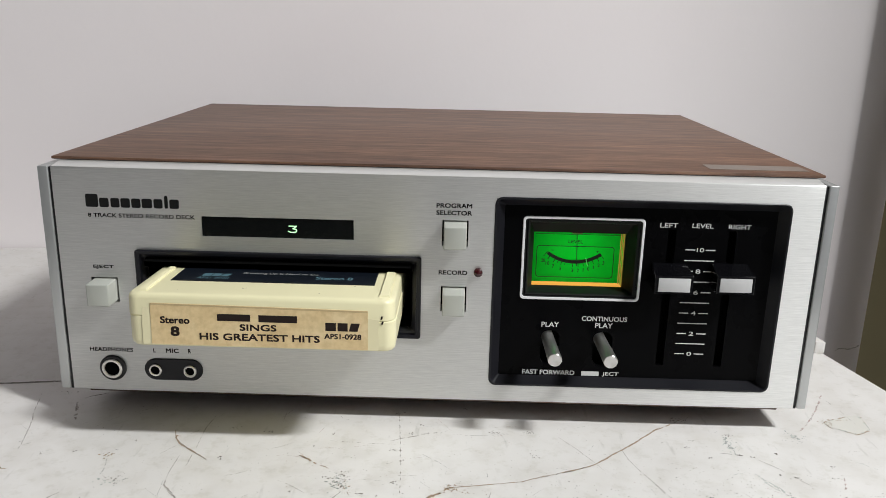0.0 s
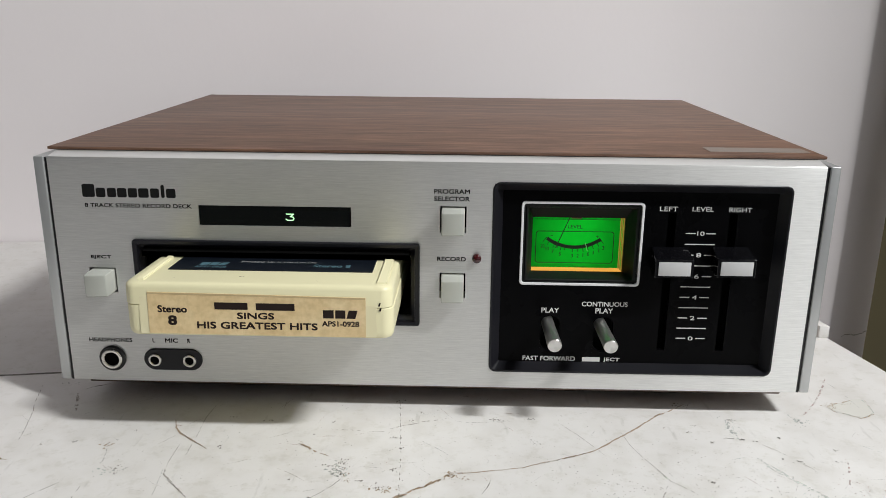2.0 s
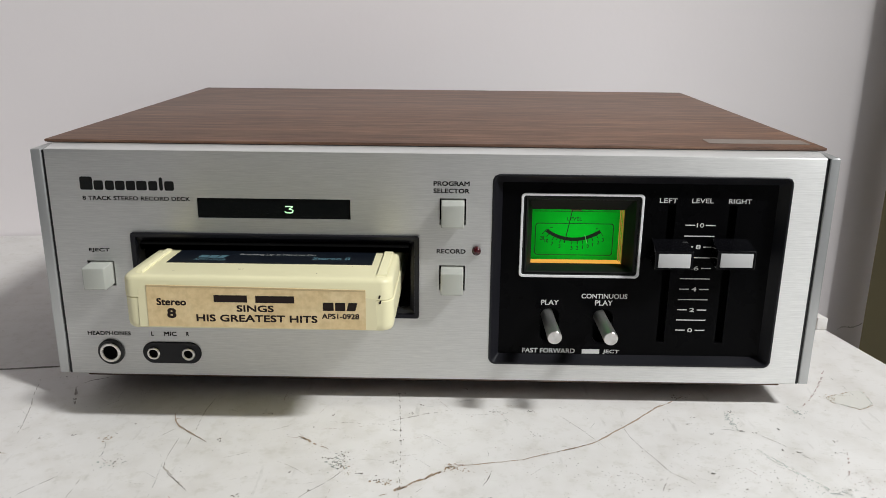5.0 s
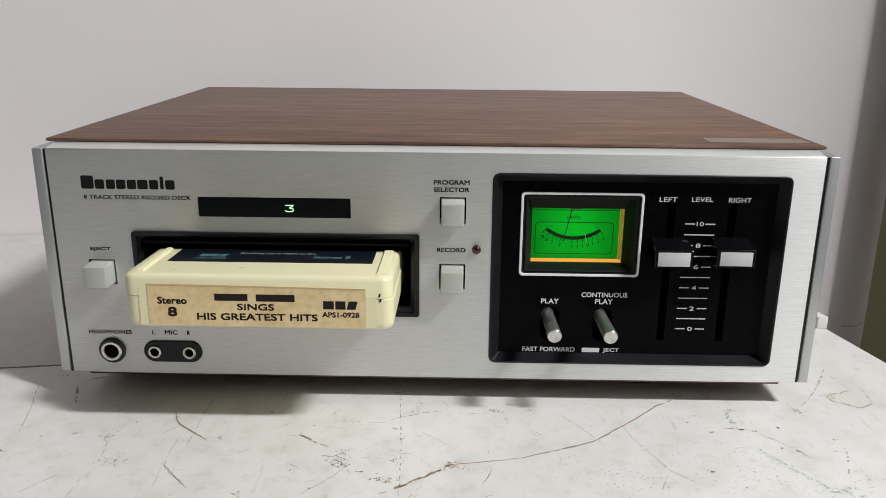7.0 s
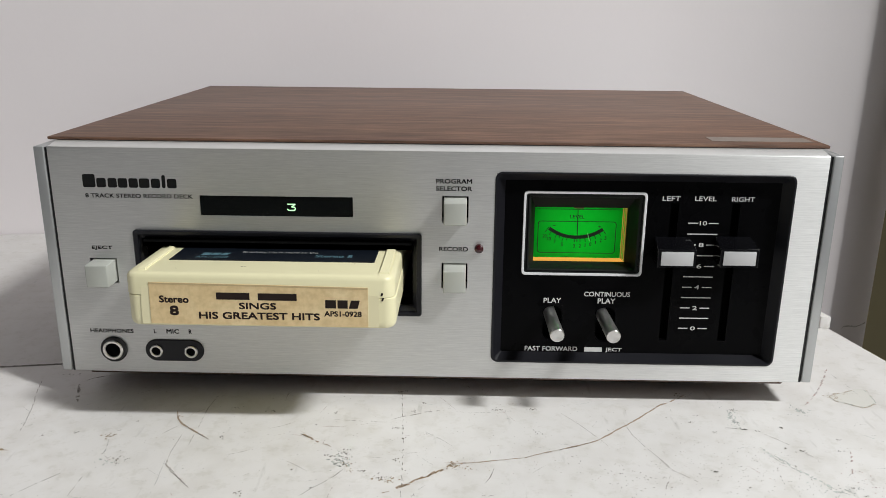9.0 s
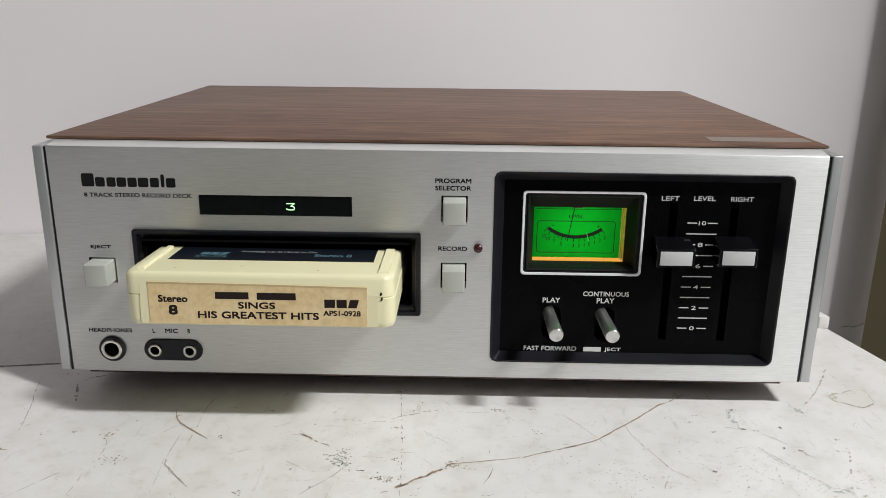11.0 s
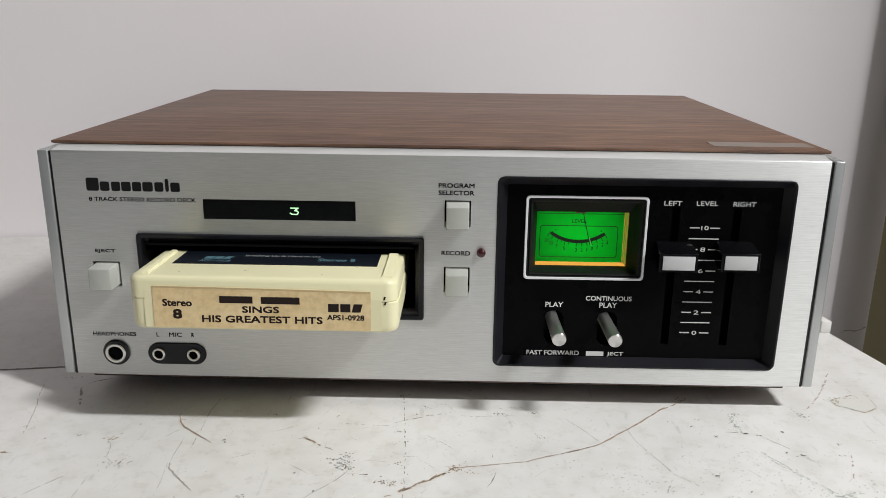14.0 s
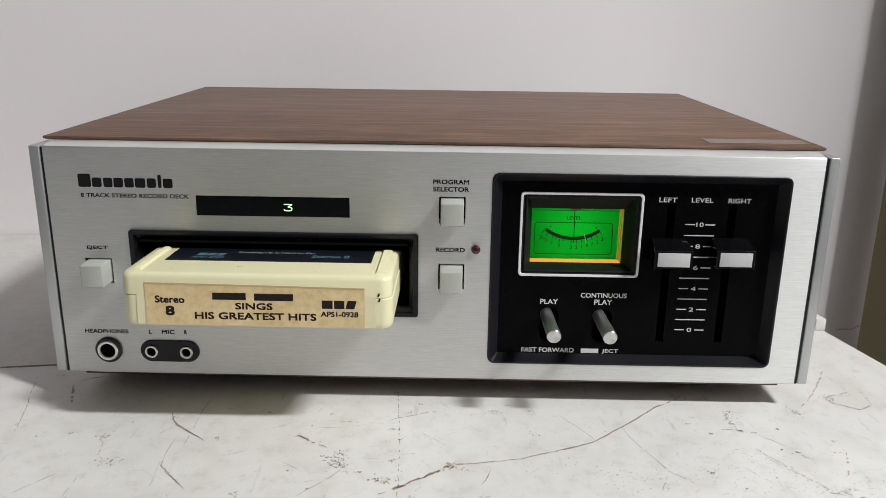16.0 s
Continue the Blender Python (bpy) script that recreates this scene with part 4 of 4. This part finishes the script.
part("meter_surround", loft([rounded(199.4, 248.9, 60.4, 95.2, 1.2, 4.3), rounded(201.2, 247.2, 61.8, 93.8, 0.8, 5.0), rounded(202.2, 246.2, 62.4, 92.6, 0.6, 9.0), rounded(203.9, 243.9, 63.0, 87.5, 0.3, 12.4), rounded(203.9, 243.9, 63.0, 87.5, 0.3, 12.9)]), M_SURROUND, meter, "dark sloping surround")
film = bmesh.new()
film.faces.new([film.verts.new(Vector((x, 17.5, z)) * MM) for x, z in ((202, 61), (246, 61), (246, 96), (202, 96))])
part("meter_dial", film, M_DIAL, meter, "green backlit meter dial", smooth=False)
part("lamp_housing", loft([rounded(201, 247, 60, 97, 1.0, 17.8), rounded(201, 247, 60, 97, 1.0, 52.0)], False, True), M_HOUSING, meter)
bulb = bmesh.new()
bmesh.ops.create_uvsphere(bulb, u_segments=16, v_segments=10, radius=4.0 * MM, matrix=Matrix.Translation(Vector((224, 37, 77)) * MM))
part("meter_bulb", bulb, M_BULB, meter, "glowing meter bulb")
# case edges are no lamps: their amber light is emitted by the strips
part("glow_edge", block(203.9, 244.0, 12.9, 17.4, 62.6, 63.3), M_AMBER, meter, "lower case edge, amber lamplight put in as emission")
for x0, x1, y0, y1 in ((243.5, 243.9, 13.0, 13.5), (243.2, 243.5, 14.6, 15.0), (242.9, 243.2, 16.2, 17.3)):
    part("glow_edge", block(x0, x1, y0, y1, 63.3, 87.6), M_AMBER_DIM, meter, "side case edge, amber lamplight put in as emission")
part("glow_edge", block(203.9, 243.0, 16.9, 17.35, 86.95, 87.25), M_AMBER_DIM, meter, "upper case edge, amber lamplight put in as emission")
part("needle_guard", block(221.0, 225.6, 15.2, 15.6, 86.3, 87.5, 0.2), M_RUSTRED, meter, "reddish brown needle guard")
part("dial_hood", block(202, 246, 12.9, 17.4, 87.8, 95.5), M_PIT, meter)
D = 17.5
PX, PZ = 223.0, 92.7
part("dial_border", loft([rounded(205.9, 240.6, 65.3, 80.1, 1.4, D - 0.04), rounded(206.25, 240.25, 65.65, 79.75, 1.1, D - 0.04)]), M_DIALTHIN, meter, smooth=False)
for x0, x1, z0, z1 in ((205.4, 243.0, 85.3, 85.55),):
    bar(x0, x1, z0, z1, D, M_DIALTHIN, meter, name="dial_line", thick=0.04)
lettering("LEVEL", 219.9, 226.4, 81.3, 82.9, D, M_DIALTHIN, meter, 0.006, name="dial_lettering", thick=0.04)
lettering("+", 232.6, 233.8, 77.2, 78.2, D, M_DIALTHIN, meter, 0.01, name="dial_lettering", thick=0.04)
bar(212.4, 213.7, 77.8, 78.05, D, M_DIALTHIN, meter, name="dial_line", thick=0.04)


def dial_point(angle, r):
    return PX + r * math.sin(radians(angle)), PZ - r * math.cos(radians(angle))


def dial_arc(a0, a1, r0, r1, material):
    bm = bmesh.new()
    steps = 24

    def row(r):
        pts = [dial_point(a0 + (a1 - a0) * i / steps, r) for i in range(steps + 1)]
        return [bm.verts.new(Vector((x, D - 0.05, z)) * MM) for x, z in pts]

    inner, outer = row(r0), row(r1)
    for i in range(steps):
        bm.faces.new((inner[i], inner[i + 1], outer[i + 1], outer[i]))
    return part("dial_arc", bm, material, meter, smooth=False)


def dial_tick(angle, r0, r1, width, material=None):
    bm = bmesh.new()
    s, c = math.sin(radians(angle)), math.cos(radians(angle))
    quad = []
    for r, side in ((r0, -1), (r0, 1), (r1, 1), (r1, -1)):
        quad.append(bm.verts.new(Vector((PX + r * s + side * width * c / 2, D - 0.06, PZ - r * c + side * width * s / 2)) * MM))
    bm.faces.new(quad)
    return part("dial_tick", bm, material or M_DIALINK, meter, smooth=False)


dial_arc(-37, 36, 19.2, 20.8, M_DIALINK)
for angle in (-20, -11):
    dial_tick(angle, 19.6, 21.9, 0.26)
for angle, number in ((-38.0, "20"), (-32, "10"), (-24.5, "7"), (-15.5, "5"), (-1.5, "3"), (5.0, "2"), (11, "1"), (17, "0"), (23, "1"), (29.5, "2"), (35.5, "3")):
    dial_tick(angle, 19.6, 22.4, 0.30)
    x, z = dial_point(angle * 0.93, 24.0)
    w = 0.85 if len(number) > 1 else (0.18 if number == "1" else 0.45)
    lettering(number, x - w, x + w, z - 0.85, z + 0.85, D, M_DIALTHIN, meter, 0.004, name="dial_lettering", thick=0.04)
dial_tick(15.6, 18.6, 22.6, 0.32, M_MARK)

needle = part("needle", block(-0.17, 0.17, -0.1, 0.1, -21.8, -3.0), M_DIALINK, meter, "thin black meter needle")

# ---- the cartridge ----
cart = thing("tape_cartridge", "cream plastic eight-track tape cartridge pushed into the deck", "cartridge")


def shell(x0, x1, z0, z1, yf, yb, r):
    """A shell half: rounded front corners, seen from above as a plan outline, with softened rims."""
    def outline(inset, z):
        a, b, f = x0 + inset, x1 - inset, yf + inset
        pts = []
        for cx, cy, s in ((a + r, f + r, 180), (b - r, f + r, 270)):
            for i in range(7):
                an = radians(s + 90 * i / 6)
                pts.append(Vector((cx + r * math.cos(an), cy + r * math.sin(an), z)) * MM)
        pts += [Vector((b, yb, z)) * MM, Vector((a, yb, z)) * MM]
        return pts
    return outline


up = shell(43.0, 146.8, 63.7, 72.6, -41.0, 92, 4.6)
part("upper_shell", loft([up(0.25, 63.75), up(0.0, 64.0), up(0.0, 70.4), up(0.3, 71.5), up(1.0, 72.2), up(2.0, 72.5)], True, True), M_CREAM, cart)
lo = shell(43.2, 147.2, 51.0, 63.7, -40.8, 92, 4.4)
part("lower_shell", loft([lo(2.0, 51.0), lo(0.9, 51.3), lo(0.35, 52.2), lo(0.1, 54.0), lo(0.0, 63.3), lo(0.3, 63.7)], True, True), M_CREAM, cart)
for x0, x1 in ((47.6, 50.3), (140.4, 144.6)):
    rings = [[Vector((x, y, z)) * MM for x, y in ((x0 + i, -37.5 + j), (x1 - i, -37.5 + j), (x1 - i, 90), (x0 + i, 90))] for i, j, z in ((0, 0, 72.4), (0.1, 0.3, 73.0), (0.5, 0.9, 73.4))]
    part("shell_ridge", loft(rings, False, True), M_CREAM, cart)
paper = loft([[Vector((x, y, z)) * MM for x, z in ((52.6, 52.3), (136.6, 52.0), (136.6, 67.9), (94, 68.5), (52.6, 68.9))] for y in (-41.0, -41.25)], True, True)
part("front_label", paper, M_KRAFT, cart, "aged tan paper label with dark print")
tape = [(x, z) for x, z in ((136.4, 51.9), (140.6, 51.9), (140.9, 55.0), (140.6, 60.0), (140.9, 64.5), (136.4, 64.9))]
part("tape_end", loft([[Vector((x, y, z)) * MM for x, z in tape] for y in (-40.95, -41.05)], True, True), M_TAPE, cart, "yellowed clear tape over the label end")
tape = [(x, z) for x, z in ((49.2, 52.2), (52.8, 52.2), (52.8, 67.2), (49.5, 67.0), (49.1, 60.0))]
part("tape_end", loft([[Vector((x, y, z)) * MM for x, z in tape] for y in (-40.95, -41.05)], True, True), M_TAPE, cart, "yellowed clear tape over the label end")
part("label_fold", loft([[Vector((x, y, z)) * MM for x, z in ((52.7, 68.2), (94, 67.8), (136.5, 67.2), (136.5, 67.85), (94, 68.45), (52.7, 68.85))] for y in (-41.26, -41.34)], True, True), M_FOLD, cart, "darker folded edge of the label")
for x, y, r in ((86.0, -30.5, 0.32), (87.2, -30.2, 0.2), (129.5, -24.0, 0.2), (61.0, -34.0, 0.18), (117.0, -35.0, 0.2)):
    part("dirt_speck", loft([[Vector((x + r * 1.6 * math.cos(a), y + r * math.sin(a), z)) * MM for a in (0.2, 1.1, 2.3, 3.4, 4.6, 5.5)] for z in (72.45, 72.56)], False, True), M_DIRT, cart)
part("top_label", block(54.2, 137.2, -22.2, 80, 72.5, 72.65), M_NAVY, cart, "dark navy paper label")
F = -41.25
lettering("Stereo", 56.3, 67.7, 60.8, 63.7, F, M_INK, cart, 0.03)
lettering("8", 60.1, 63.6, 55.7, 59.7, F, M_INK, cart, 0.04)
lettering("SINGS", 87.0, 101.3, 58.6, 61.3, F, M_INK, cart, 0.03)
lettering("HIS GREATEST HITS", 71.3, 118.0, 54.5, 57.4, F, M_INK, cart, 0.03)
lettering("APS1-0928", 119.7, 134.1, 56.2, 58.4, F, M_INK, cart, 0.025)
bar(78.4, 91.2, 62.4, 65.2, F, M_INK, cart)
bar(94.4, 109.3, 62.3, 65.1, F, M_INK, cart)
for x0, x1, lean in ((120.2, 124.3, 0), (124.9, 128.8, 0), (129.2, 132.6, 0.9)):
    bar(x0, x1, 59.5, 62.8, F, M_INK, cart, lean=lean, name="emblem_block")
for x0, z0 in ((141.4, 64.6), (141.7, 62.6)):
    bar(x0, x0 + 0.7, z0, z0 + 1.3, -41.05, M_INK, cart, lean=0.3, name="mould_mark")
T = 72.65
for x0, x1, lean in ((64.6, 68.2, 0.5), (68.7, 72.0, 0.5), (72.4, 75.2, 1.2)):
    bar(x0, x1, -14.6, -10.6, T, M_BLUEINK, cart, top=True, lean=lean, name="emblem_block", thick=0.03)
lettering("APS1-0928", 63.6, 76.6, -18.6, -15.8, T, M_BLUEINK, cart, 0.004, top=True, thick=0.03)
lettering("Breaking Up Is Hard to Do", 80.8, 112.4, -10.6, -7.6, T, M_GREYINK, cart, 0.004, top=True, thick=0.03)
lettering("Stereo 8", 112.0, 127.4, -15.8, -11.6, T, M_BLUEINK, cart, 0.012, top=True, thick=0.03)


# the nose of the cartridge sits a little high in the opening
cart.matrix_world = pose(0, -39.2 * MM, 61.5 * MM) @ pose(0, 0, 0, -2.0) @ pose(0, 41 * MM, -62 * MM)
part("dust_flap", loft([[Vector((x, y, z)) * MM for x in (36.8, 151.0)][::1] + [Vector((x, y, z + 0.01)) * MM for x in (151.0, 36.8)] for y, z in ((1.4, 74.6), (-1.5, 73.4), (-1.5, 71.3), (0.0, 71.25), (30, 70.6))], False, False), M_PIT, slot, "black dust flap pushed open")


# ---- what moves ----
def swing(a):
    return pose(PX * MM, 16.6 * MM, PZ * MM, 0, -a, 0)


def motions():
    # the needle's angle from upright, degrees to the right
    walk(needle, [(t, swing(a)) for t, a in [
        (0.0, 3), (0.2, 2), (0.4, -4), (0.5, -13), (0.6, -14.5), (0.8, -12), (1.0, -26), (1.2, -15), (1.4, -13), (1.5, -15), (1.6, -25), (1.8, -17), (2.0, -22), (2.2, 2), (2.4, -3), (2.5, -18),
        (2.6, -7), (2.8, -8), (3.0, -5), (3.2, -9), (3.4, -10), (3.5, -6), (3.6, -14), (3.8, -4), (4.0, -9), (4.2, -4), (4.5, -13), (4.8, -3), (5.2, -18), (5.5, -6), (5.9, -15), (6.3, 2),
        (6.5, 2), (6.7, -5), (6.9, -9), (7.0, -12), (7.2, -21), (7.4, -12), (7.5, -15.5), (7.7, -11), (7.9, -19), (8.0, -10), (8.2, -24), (8.4, -10), (8.5, 1), (8.7, 5), (8.9, 3), (9.0, 1),
        (9.1, -10), (9.5, -4), (9.9, -17), (10.3, -2), (10.7, -14), (11.0, -9), (11.3, -5), (11.5, -6), (11.7, -4), (11.9, -6), (12.0, -1.5), (12.1, -9), (12.3, -24), (12.4, -4), (12.5, 4),
        (12.6, 1), (12.7, -4), (13.0, 2), (13.1, 4), (13.3, 1), (13.4, 4), (13.5, 2), (13.7, 9), (13.9, 9), (14.0, 14), (14.1, 7), (14.3, -8), (14.5, -23), (14.6, -23), (14.8, -15), (15.0, -24),
        (15.2, 2), (15.5, 4), (15.7, 6), (16.0, 1)]])


motions()
